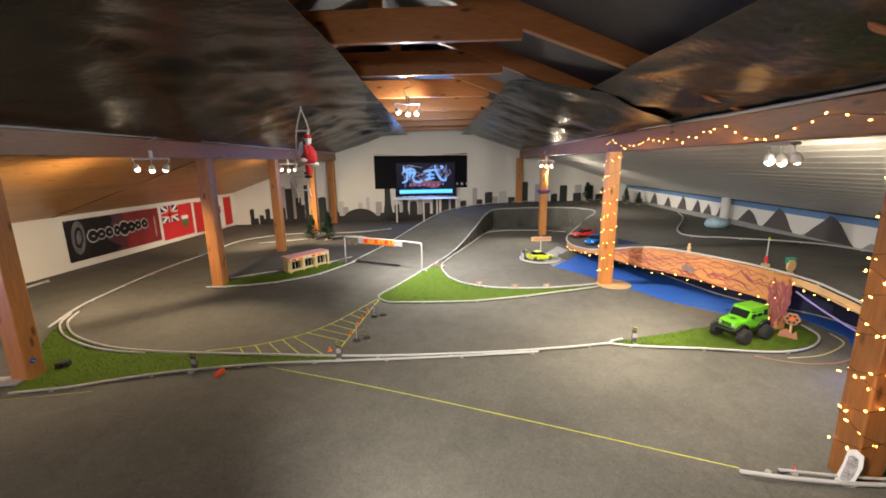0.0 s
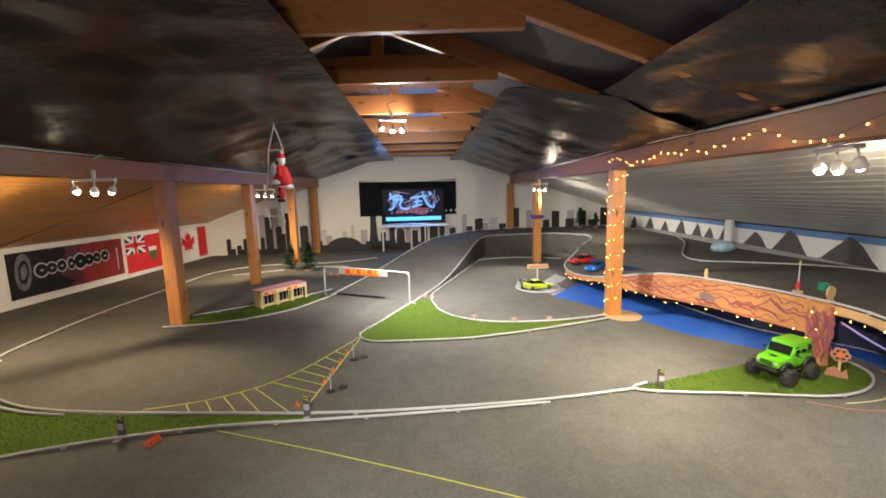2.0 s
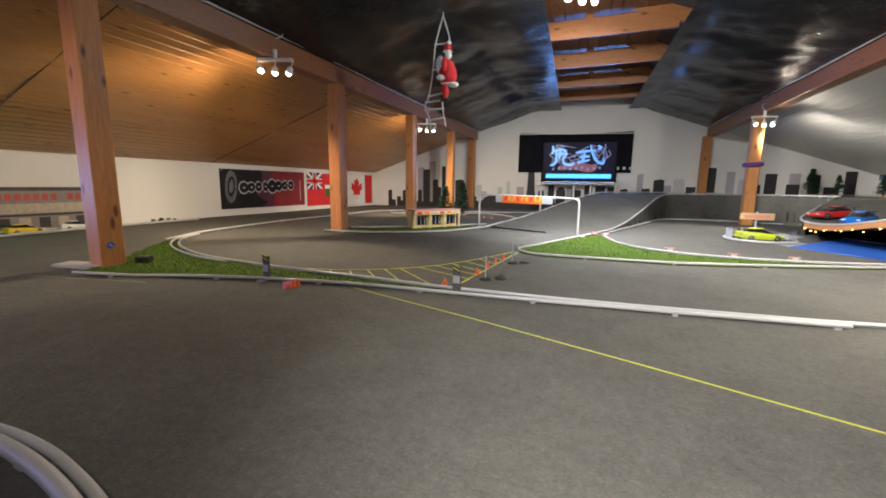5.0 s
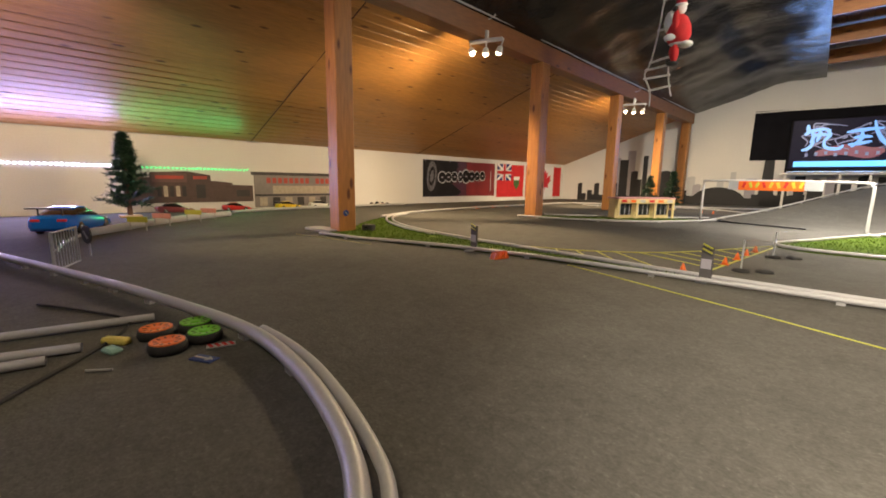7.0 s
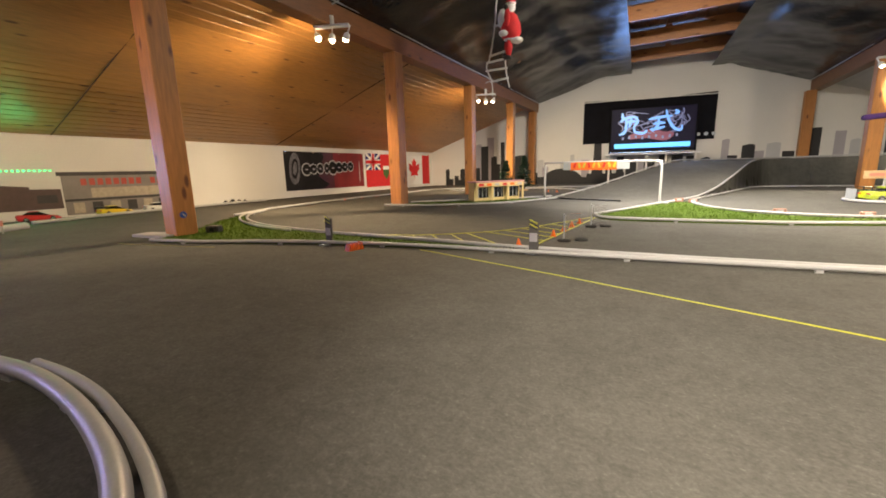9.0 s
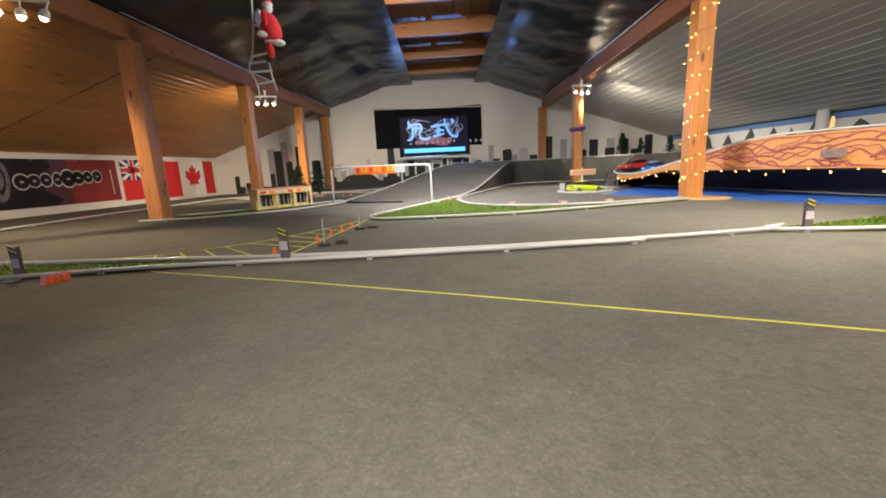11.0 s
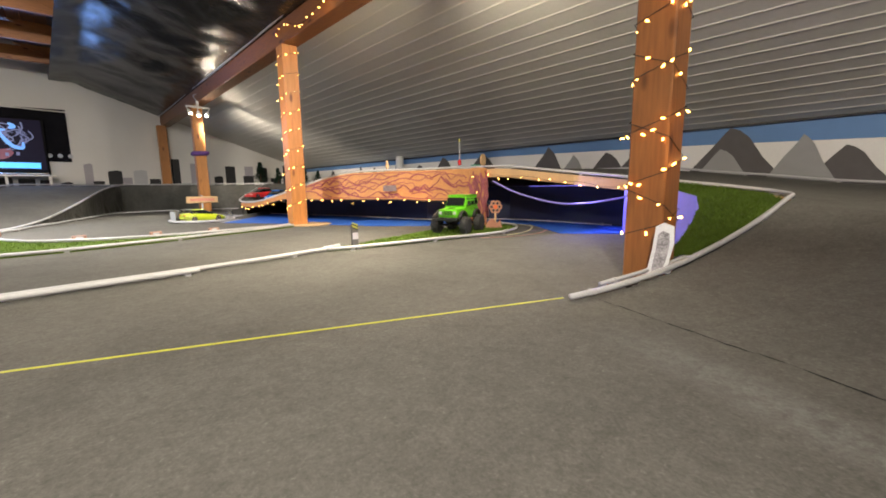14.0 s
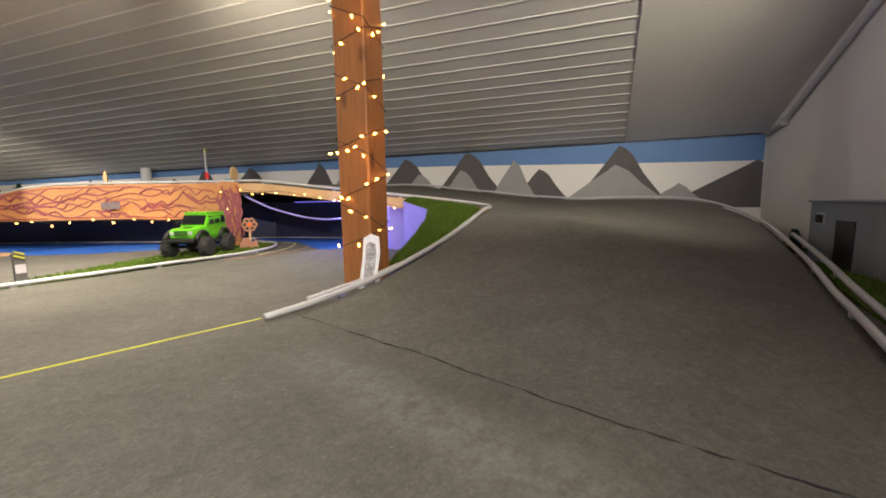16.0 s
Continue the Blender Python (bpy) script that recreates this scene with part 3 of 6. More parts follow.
for a, b, z in ((-6.6, -4.4, 0.18), (-4.2, -0.2, 0.22), (-2.4, -1.6, 0.32)):
    painted("skyline_base", [(a, 0), (b, 0), (b, z), ((a + b) / 2, z * 0.85), (a, z)], "y", -0.006, MURAL_BLACK, wall_north)

# mountains on the east wall: sky, snow haze, then peaks
solid("eave_trim", Geo().box((RIGHT - 0.02, 7.2, 1.075), (0.03, 15.2, 0.03), 0.004), BLACK, "dark trim strip under the white slope", "trim", kind="structure")
painted("sky_band", [(-0.44, 0.79), (1.2, 0.83), (3.0, 0.89), (6.0, 0.95), (15.2, 0.97), (15.2, 1.19), (-0.44, 1.19)], "x", RIGHT + 0.0005, SKY_PAINT, wall_east)
DARK_M = [(-0.42, 1.0, 0.80), (0.93, 0.62, 1.03), (1.85, 0.5, 0.80), (2.79, 0.72, 1.06), (3.71, 0.75, 1.02), (4.25, 0.6, 0.89), (5.23, 0.6, 1.04), (6.64, 0.9, 1.03), (7.7, 0.75, 1.03), (8.5, 0.75, 0.92), (9.35, 0.45, 0.98), (9.9, 0.45, 0.9), (10.35, 0.45, 0.95), (11.03, 0.5, 1.0), (11.8, 0.5, 0.9), (12.63, 0.55, 0.96)]
GREY_M = [(0.34, 0.4, 0.58), (0.99, 0.75, 0.81), (2.19, 0.42, 0.93), (2.88, 0.5, 0.83), (3.5, 0.55, 0.8), (4.78, 0.45, 0.89), (5.9, 0.6, 0.72), (7.1, 0.5, 0.66), (9.0, 0.6, 0.64), (10.6, 0.7, 0.66)]
random.seed(5)
for lst, m, d in ((DARK_M, MT_DARK, 0.004), (GREY_M, MT_GREY, 0.016)):
    for j, (y, w, z) in enumerate(lst):
        k = random.uniform(-0.06, 0.06)
        pts = [(y - w, 0.3), (y + w, 0.3), (y + w * 0.64, 0.3 + (z - 0.3) * 0.33), (y + w * 0.34, 0.3 + (z - 0.3) * 0.66), (y + w * 0.13 + k * 0.4, 0.3 + (z - 0.3) * 0.88), (y + 0.03 * w + k * 0.3, z), (y - w * 0.07, 0.3 + (z - 0.3) * 0.95), (y - w * 0.2, 0.3 + (z - 0.3) * 0.84), (y - w * 0.38, 0.3 + (z - 0.3) * 0.56), (y - w * 0.68, 0.3 + (z - 0.3) * 0.22)]
        painted("painted_mountain", [(max(a, -0.44), b) for a, b in pts], "x", RIGHT - d - 0.0006 * j, m, wall_east)
painted("painted_ground", [(4.3, 0.4), (13.9, 0.4), (13.9, 0.62), (9, 0.66), (6.5, 0.62), (4.3, 0.58)], "x", RIGHT - 0.027, MT_GREY, wall_east)

# ---- rails ----
CLIP = None
def clip_mesh():
    return Geo().box((0, 0, 0.0155), (0.024, 0.05, 0.036), 0.003).box((0, 0, 0.048), (0.03, 0.012, 0.02), 0.002).mesh("clip", WHITE_PIPE)
CLIP = clip_mesh()
def rail(label, pts, r=0.017, n=8, closed=False, up=0.024, every=0.75, smoothen=True, name="pipe_rail"):
    """A white plastic pipe held by small clips, along a line on the floor."""
    line = smooth(pts, n, closed) if smoothen else [Vector(p) for p in pts]
    o = thing(name, label, "track barrier", tuple(line[0]), group="pipe barriers")
    base = line[0]
    r, clip_size = (r, 0.8) if r >= 0.02 else (r * 0.76, 0.6)
    loc = [p - base + Vector((0, 0, up)) for p in line]
    loc = [p + Vector((0.004 * noise.noise(p * 1.7), 0.004 * noise.noise(p * 1.7 + Vector((5, 0, 0))), 0.003 * noise.noise(p * 2.1))) for p in loc]
    part("pipe", Geo().tube(loc, r, 8, closed), WHITE_PIPE, o, smooth=True)
    run, nxt = 0.0, 0.3
    for a, b in zip(line, line[1:]):
        run += (b - a).length
        if run > nxt:
            nxt += every
            c = part("clip", CLIP, None, o)
            c.location, c.scale = b - base, (clip_size,) * 3
            c.rotation_euler = (0, 0, math.atan2(b.y - a.y, b.x - a.x) + math.pi / 2)
    return o

def flat(pts, z=0.0):
    return [(x, y, z) for x, y in pts]
rail("white pipe barrier along the outer lane", flat([(-4.93, 4.47), (-5.23, 5.19), (-5.37, 5.85), (-5.51, 6.85), (-5.55, 7.6), (-5.55, 8.4), (-5.6, 9.3), (-5.55, 10.2), (-5.0, 10.95), (-4.25, 11.2), (-3.2, 11.3), (-2.5, 11.55), (-1.9, 12.0)]))
front = [(-5.05, 5.0), (-4.97, 4.84), (-4.83, 4.62), (-4.44, 4.29), (-3.99, 4.06), (-3.57, 3.92), (-3.11, 3.85), (-2.53, 3.81), (-1.99, 3.79), (-1.45, 3.775), (-1.03, 3.765), (-0.42, 3.785), (0.09, 3.83), (0.6, 3.88), (0.97, 3.93), (1.4, 4.01), (1.82, 4.1)]
rail("white pipe barrier across the front of the track", flat(front), 0.016)
rail("white pipe barrier doubled beside another", flat([(a - 0.05, b - 0.055) for a, b in front[:7]]), 0.016)
rail("white pipe barrier beside the grass strip", flat([(-3.78, 3.02), (-3.36, 3.12), (-3.06, 3.25), (-2.7, 3.37), (-2.39, 3.46), (-1.86, 3.57), (-1.39, 3.63), (-0.9, 3.67), (-0.41, 3.715), (0.3, 3.79), (1.0, 3.885)]), 0.0155)
isl = [(-3.95, 6.12), (-3.6, 6.16), (-3.2, 6.28), (-2.8, 6.48), (-2.34, 6.94), (-1.94, 7.85), (-1.7, 8.4), (-1.3, 9.25)]
rail("white pipe barrier round the track island", flat(isl[:6]))
rail("white pipe barrier inside the track island", flat([(-3.85, 6.65), (-3.2, 7.15), (-2.5, 7.75), (-2.12, 8.25)]), 0.014)
rail("white pipe barrier inside the far lane", flat([(-4.9, 9.8), (-4.0, 10.3), (-3.1, 10.75), (-2.4, 10.6), (-1.9, 9.8)]), 0.014)
ramp_l = [p for p in deck_line(OUTER)[:31]]
rail("white pipe barrier up the ramp", [(-2.0, 7.75, 0)] + ramp_l[1::2], 0.016, n=3)
rail("white pipe barrier along the raised far track", deck_line(OUTER)[30:50:2], 0.016, n=3)
ramp_r = deck_line(INNER)[0:60:2]
rail("white pipe barrier on the edge of the raised track", [(-0.42, 7.3, 0)] + ramp_r, 0.018, n=3)
rail("white pipe barrier along the top of the bridge", deck_line(INNER)[60:103:2], 0.018, n=3)
rail("white pipe barrier on the edge of the grass bank", deck_line(INNER)[102:139:2], 0.017, n=3)
rail("second white pipe low along the grass bank", [Vector((p.x + 0.02, p.y + 0.07, p.z * 0.75)) for p in deck_line(INNER)[120:137:2]], 0.012, n=3)
rail("white pipe barrier along the mountain wall", [p + Vector((-0.03, 0, 0)) for p in deck_line(OUTER)[90:139:2]], 0.016, n=3)
rail("second white pipe above the lower ramp", [p + Vector((0.015, -0.07, 0.012)) for p in deck_line(OUTER)[123:137:2]], 0.0165, n=3)
rail("white pipe barrier round the deck storage corner", [(x, y, lift(x, y)) for x, y in ((5.95, 10.9), (5.55, 9.9), (5.0, 8.95), (4.52, 8.15), (4.26, 7.45), (4.42, 7.12), (4.75, 7.02), (5.6, 6.5), (5.85, 6.0), (5.95, 5.3))], 0.0155)
mid = [(-0.42, 7.3), (-0.55, 7.0), (-0.8, 6.28), (-0.98, 5.85), (-1.02, 5.65), (-0.9, 5.46), (-0.65, 5.4), (0.28, 5.45), (0.78, 5.56), (1.27, 5.72), (2.38, 6.14)]
rail("white pipe barrier round the middle grass", flat(mid), 0.0155)
rail("white pipe barrier inside the roundabout", flat([(2.4, 6.3), (1.9, 6.15), (1.5, 6.07), (0.8, 6.08), (0.3, 6.3), (0.05, 6.6), (-0.07, 6.9), (-0.17, 7.5), (-0.04, 8.1), (0.38, 9.45), (0.74, 10.6), (1.0, 11.25), (1.6, 11.5), (2.4, 11.45), (3.1, 11.2)]), 0.0155)
jeep_isl = [(1.82, 4.12), (1.98, 4.21), (2.6, 4.42), (3.3, 4.64), (3.95, 4.78), (4.2, 4.6), (4.14, 4.3), (3.84, 4.03), (3.48, 3.91), (3.1, 3.93), (2.66, 3.98), (2.0, 4.04)]
rail("white pipe barrier round the car's grass island", flat(jeep_isl[5:] + jeep_isl[:2]), 0.0155)
# doubled bundle round the drivers' corner
near = [(-0.88, 1.61), (-1.01, 1.685), (-1.17, 1.735), (-1.38, 1.768), (-1.6, 1.777), (-1.8, 1.757), (-2.1, 1.69), (-2.47, 1.582), (-2.85, 1.465), (-3.2, 1.345), (-4.6, 0.85)]
rail("white pipe barrier round the drivers' corner", flat(near), 0.020, up=0.034, every=0.3)
rail("thin second white pipe outside the drivers' corner", flat([(-0.83, 1.62), (-0.95, 1.705), (-1.03, 1.738), (-1.14, 1.768), (-1.25, 1.79), (-1.41, 1.813), (-1.58, 1.818), (-1.74, 1.806)]), 0.0165, up=0.030, every=0.3)
rail("white curb pipe along the service lane", flat([(-6.24, 3.0), (-5.9, 2.52), (-5.52, 2.1), (-5.2, 1.83), (-4.85, 1.55)]), 0.04)
rail("white ledge pipe along the parked model cars", flat([(-6.6, 3.15), (-6.85, 4.0), (-6.98, 5.1), (-7.05, 6.5)]), 0.02)
rail("white pipe at the end of the service lane", flat([(-4.8, 1.52), (-4.3, 1.4), (-3.9, 1.36)]), 0.014)

# ---- grass, blue floor and tape ----
def inside(x, y, poly):
    c = False
    for (x0, y0), (x1, y1) in zip(poly, poly[1:] + poly[:1]):
        if (y0 > y) != (y1 > y) and x < (x1 - x0) * (y - y0) / (y1 - y0) + x0:
            c = not c
    return c
def blades(poly, count, height, seed):
    rnd = random.Random(seed)
    xs, ys = [p[0] for p in poly], [p[1] for p in poly]
    vs, fs = [], []
    while len(fs) < count:
        x, y = rnd.uniform(min(xs), max(xs)), rnd.uniform(min(ys), max(ys))
        if not inside(x, y, poly):
            continue
        z, a, h = height(x, y), rnd.uniform(0, 6.28), rnd.uniform(0.008, 0.022)
        c, s = 0.004 * math.cos(a), 0.004 * math.sin(a)
        k = len(vs)
        vs += [(x - c, y - s, z), (x + c, y + s, z), (x + rnd.uniform(-0.012, 0.012), y + rnd.uniform(-0.012, 0.012), z + h)]
        fs.append((k, k + 1, k + 2))
    return Geo().put(vs, fs)
def lawn(label, pts, seed):
    line = [(p.x, p.y) for p in smooth([(a, b, 0) for a, b in pts], 5, True)]
    o = thing("grass_patch", label, "artificial grass", group="grass patches")
    part("mat", Geo().prism(line, 0.001, 0.012), GRASS, o)
    tagged(part("pile", blades(line, 5000, lambda x, y: 0.01, seed), GRASS, o), kind="stuff")
lawn("artificial grass triangle in the middle of the track", mid[:] + [(1.9, 6.12), (1.4, 6.04), (0.8, 6.05), (0.28, 6.27), (-0.09, 6.88), (-0.2, 7.4)], 1)
lawn("artificial grass strip along the front barrier", [(-3.76, 3.06), (-3.06, 3.27), (-2.39, 3.48), (-1.5, 3.65), (-1.05, 3.73), (-1.5, 3.765), (-2.5, 3.8), (-3.11, 3.84), (-3.99, 4.05), (-4.44, 4.28), (-4.85, 4.5), (-4.4, 3.85), (-4.0, 3.45)], 2)
lawn("artificial grass island under the green car", [(1.88, 4.11), (2.0, 4.19), (2.6, 4.4), (3.3, 4.62), (3.93, 4.75), (4.17, 4.58), (4.11, 4.31), (3.82, 4.06), (3.1, 3.96), (2.6, 4.0)], 3)
lawn("dark artificial grass on the track island", [(-3.7, 6.22), (-3.2, 6.34), (-2.8, 6.64), (-2.35, 7.15), (-2.1, 7.75), (-2.4, 7.7), (-3.15, 7.05), (-3.75, 6.55)], 4)
bank_o = [(2.72, 2.05), (2.87, 2.03), (3.05, 2.0), (3.3, 1.95), (3.6, 1.91), (3.92, 2.05), (4.02, 2.6)]
bank_i = [(2.74, 2.19, 0.07), (2.88, 2.21, 0.11), (3.05, 2.23, 0.15), (3.3, 2.27, 0.22), (3.54, 2.31, 0.29), (3.82, 2.41, 0.36), (4.01, 2.72, 0.43)]
rows = []
for (a, b), c in zip(bank_o, bank_i):
    p, q = Vector((a, b, lift(a, b) + 0.004)), Vector(c)
    rows.append([p.lerp(q, s) + Vector((0, 0, 0.02 * math.sin(3.14 * s))) for s in np.linspace(0, 1, 8)])
bank = thing("grass_bank", "sloping bank of artificial grass beside a post", "artificial grass")
part("turf", Geo().sheet(rows), GRASS, bank, smooth=True)
rnd = random.Random(8)
g = Geo()
for i in range(7000):
    u, v = rnd.uniform(0, 5.999), rnd.uniform(0, 6.999)
    a, b = int(u), int(v)
    p = rows[a][b].lerp(rows[a + 1][b], u - a).lerp(rows[a][b + 1].lerp(rows[a + 1][b + 1], u - a), v - b)
    w = rnd.uniform(0, 6.28)
    c = Vector((0.004 * math.cos(w), 0.004 * math.sin(w), 0))
    k = len(g.v)
    g.v += [tuple(p - c), tuple(p + c), tuple(p + Vector((rnd.uniform(-0.012, 0.012), rnd.uniform(-0.012, 0.012), rnd.uniform(0.01, 0.024))))]
    g.f.append((k, k + 1, k + 2))
tagged(part("pile", g, GRASS, bank), kind="stuff")
# both boards carry the LED's lilac cast in their own colour
part("side_board", Geo().sheet([[tuple(c) for c in bank_i], [(a, b, 0) for a, b, c in bank_i]]), LED_TINTED, bank, "side board coloured lilac as by LED light")
part("violet_lit_board", Geo().sheet([[(x, y, z) for x, y in ((4.06, 2.4), (4.08, 2.9), (4.3, 3.15), (4.85, 3.4))] for z in (0.42, 0.0)]), LED_TINTED, bank, "board under the deck coloured lilac as by LED light")

blue = [(1.95, 7.45), (2.3, 7.9), (2.75, 8.5), (3.1, 8.85), (3.65, 7.1), (4.05, 5.7), (4.75, 4.85), (4.85, 3.4), (4.3, 3.05), (3.9, 3.55), (4.45, 4.3), (4.4, 4.85), (3.6, 5.0), (3.1, 5.5), (2.85, 6.0), (2.55, 6.6)]
solid("blue_lane", Geo().prism(blue, 0.0, 0.006), BLUE_CARPET, "bright blue painted lane running under the bridge", "floor covering", kind="structure")
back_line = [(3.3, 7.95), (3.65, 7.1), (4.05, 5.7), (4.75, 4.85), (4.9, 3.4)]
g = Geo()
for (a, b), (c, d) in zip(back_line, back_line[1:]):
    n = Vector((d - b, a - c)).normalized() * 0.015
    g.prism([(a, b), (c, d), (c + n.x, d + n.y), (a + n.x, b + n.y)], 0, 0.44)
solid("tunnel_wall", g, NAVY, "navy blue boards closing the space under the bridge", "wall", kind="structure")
rail("blue-lit white pipe barrier at the back of the blue lane", flat([(3.0, 8.8), (3.6, 7.05), (4.0, 5.66), (4.7, 4.8), (4.8, 3.5)]), 0.009, up=0.018)
solid("pale_floor_patch", Geo().prism([(1.95, 7.47), (2.3, 7.92), (2.2, 8.3), (2.6, 8.9), (2.45, 9.3), (1.8, 8.2)], 0, 0.004), mat("pale_grey_floor", (0.24, 0.25, 0.29), 0.85), "pale grey painted patch of floor", "floor covering", kind="structure")

def stripe(a, b, w=0.022, name="tape_line", label="yellow tape line stuck to the carpet", m=YELLOW, z=0.003):
    a, b = Vector(a), Vector(b)
    n = Vector((-(b - a).y, (b - a).x)).normalized() * w / 2
    return Geo().prism([tuple(a - n), tuple(b - n), tuple(b + n), tuple(a + n)], 0, z)
tape = thing("tape_line", "long yellow tape line across the carpet", "tape line")
line = [(-1.72, 3.57), (-0.8, 3.29), (0.0, 3.02), (0.95, 2.68), (1.99, 2.30)]
for a, b in zip(line, line[1:]):
    part("strip", stripe(a, b, 0.007), YELLOW, tape)
hatch = thing("tape_hatching", "yellow tape hatched triangle on the carpet", "tape marking")
edge = smooth([(-2.55, 3.9, 0), (-1.96, 4.11, 0), (-1.46, 4.6, 0), (-1.03, 5.6, 0)], 8)
for a, b in zip(edge, edge[1:]):
    part("strip", stripe((a.x, a.y), (b.x, b.y), 0.012), YELLOW, hatch)
part("strip", stripe((-1.11, 3.95), (-1.0, 5.6), 0.014), YELLOW, hatch)
for a, b in (((-2.23, 3.99), (-2.12, 3.86)), ((-2.09, 4.05), (-1.91, 3.84)), ((-1.96, 4.11), (-1.69, 3.83)), ((-1.84, 4.19), (-1.5, 3.84)), ((-1.75, 4.28), (-1.24, 3.83)),
             ((-1.64, 4.39), (-1.1, 4.15)), ((-1.53, 4.51), (-1.09, 4.31)), ((-1.43, 4.65), (-1.08, 4.46)), ((-1.35, 4.81), (-1.07, 4.63)), ((-1.27, 4.98), (-1.06, 4.82)), ((-1.2, 5.15), (-1.05, 5.03))):
    part("strip", stripe(a, b, 0.010), YELLOW, hatch)
solid("tape_line", stripe((-4.0, 2.9), (-3.1, 3.1), 0.006), mat("faded_tape", (0.30, 0.28, 0.12), 0.7), "faint yellow curve of tape near a post", "tape line")
for label, m, pts in (("yellow and white tape arc round the island's end", mat("pale_tape", (0.42, 0.40, 0.22), 0.6), [(4.36, 4.42), (4.3, 4.18), (4.02, 3.98), (3.75, 3.86), (3.45, 3.82)]), ("red tape arc painted on the carpet", mat("red_tape", (0.30, 0.14, 0.12), 0.7), [(4.5, 4.3), (4.42, 4.08), (4.17, 3.88), (3.82, 3.72), (3.45, 3.72), (3.15, 3.86)])):
    arc = thing("tape_arc", label, "tape marking")
    line = smooth(flat(pts), 4)
    for a, b in zip(line, line[1:]):
        part("strip", stripe((a.x, a.y), (b.x, b.y), 0.014), m, arc)
seam = thing("floor_seam", "dark worn seam at the foot of the ramp", "floor seam", kind="structure")
line = smooth([(2.07, 2.2, 0.003), (1.89, 1.68, 0.003), (1.75, 1.31, 0.003), (1.64, 1.03, 0.003), (1.55, 0.72, 0.003)], 8)
line = smooth([tuple(p) for p in line], 4)
part("gap", Geo().tube([p + Vector((0.012 * noise.noise(p * 9) + 0.006 * noise.noise(p * 31), 0, -0.0004)) for p in line], [max(0.0004, 0.0012 + 0.0022 * noise.noise(p * 23)) for p in line], 5), RUBBER, seam)
solid("floor_seam", stripe((-2.0, 8.0), (-1.0, 7.6), 0.025, z=0.012), BLACK, "dark seam where the ramp begins", "floor seam", kind="structure")

# ---- bridge fascia ----
fas = deck_line(INNER)[72:103]
fascia = thing("bridge_fascia", "orange board painted with pink vines on the bridge", "bridge side")
g = Geo()
lo = lambda p: max(0.06, min(0.30, p.z - 0.05 - 0.30 * min(max((6.6 - p.y) / 1.2, 0), 1)))
g.sheet([[(p.x - 0.02, p.y, lo(p)) for p in fas], [(p.x - 0.02, p.y, p.z + 0.006) for p in fas], [(p.x, p.y, p.z + 0.006) for p in fas], [(p.x, p.y, lo(p)) for p in fas]])
part("board", g, ORANGE_BOARD, fascia)
e = fas[-1]
part("pillar", Geo().box((e.x - 0.06, e.y + 0.04, 0.325), (0.13, 0.18, 0.65), 0.03), ORANGE_BOARD, fascia, "orange pillar painted with vines")
rnd = random.Random(3)
def fascia_point(s, h):
    i = min(int(s), len(fas) - 2)
    p = fas[i].lerp(fas[i + 1], s - i)
    return Vector((p.x - 0.024, p.y - 0.002, lo(p) + (p.z + 0.004 - lo(p)) * h))
for i in range(28):
    s, h = rnd.uniform(14, 28), rnd.uniform(0.2, 0.85)
    pts = []
    for k in range(10):
        pts.append(fascia_point(min(max(s, 0), len(fas) - 1.01), min(max(h, 0.06), 0.94)))
        s, h = s + rnd.uniform(0.15, 0.75), h + rnd.uniform(-0.22, 0.22)
    w = rnd.uniform(0.006, 0.012)
    part("vine", Geo().tube(smooth(pts, 3), [w * (1 - 0.55 * j / 27) for j in range(28)], 5), PINK, fascia)
part("label_plate", Geo().box((0, 0, 0), (0.006, 0.34, 0.07)), mat("worn_plate", (0.20, 0.15, 0.15), 0.6, vary=0.5, scale=40), fascia, "grey lettered plate").matrix_world = Matrix.Translation(fascia_point(22.4, 0.4) - Vector((0.012, 0, 0))) @ pose(0, 0, 0, 0, 0, 12)
for i in range(14):
    y, z = e.y - 0.04 + rnd.uniform(0, 0.15), rnd.uniform(0.05, 0.2)
    part("vine", Geo().tube(smooth([(e.x - 0.127, y + rnd.uniform(-0.05, 0.05), z + 0.085 * k) for k in range(6)], 3), 0.008, 5), PINK, fascia)
for i in range(9):
    x, z = e.x - 0.11 + rnd.uniform(0, 0.1), rnd.uniform(0.05, 0.2)
    part("vine", Geo().tube(smooth([(x + rnd.uniform(-0.04, 0.04), e.y - 0.052, z + 0.085 * k) for k in range(6)], 3), 0.009, 5), PINK, fascia)
ply_line = deck_line(INNER)[102:124]
solid("deck_edge", Geo().sheet([[(p.x - 0.01, p.y, p.z - 0.002) for p in ply_line], [(p.x - 0.01, p.y, p.z - 0.09) for p in ply_line]]).sheet([[(p.x - 0.01, p.y, p.z - 0.09) for p in ply_line], [(p.x + 0.3, p.y, p.z - 0.09) for p in ply_line]]), PLY, "bare plywood edge of the raised track", "deck edge", kind="structure")

# violet LED strip under the deck
led = thing("under_deck_strip", "violet blue LED strip under the raised deck", "LED strip", (4.75, 3.3, 0.44))
part("tape", Geo().box((0.0, 0.6, 0), (0.015, 1.3, 0.006)), mat("violet_led", (0.3, 0.3, 0.9), 0.3, emit=(0.25, 0.22, 1.0), strength=1.2, bump=0), led)
d = bpy.data.lights.new("led_lamp", "AREA")
d.shape, d.size, d.size_y, d.energy, d.color = "RECTANGLE", 1.0, 0.03, 10, (0.36, 0.33, 1.0)
new("led_lamp", d).matrix_world = look((4.06, 3.5, 0.36), (4.0, 2.6, 0.15))

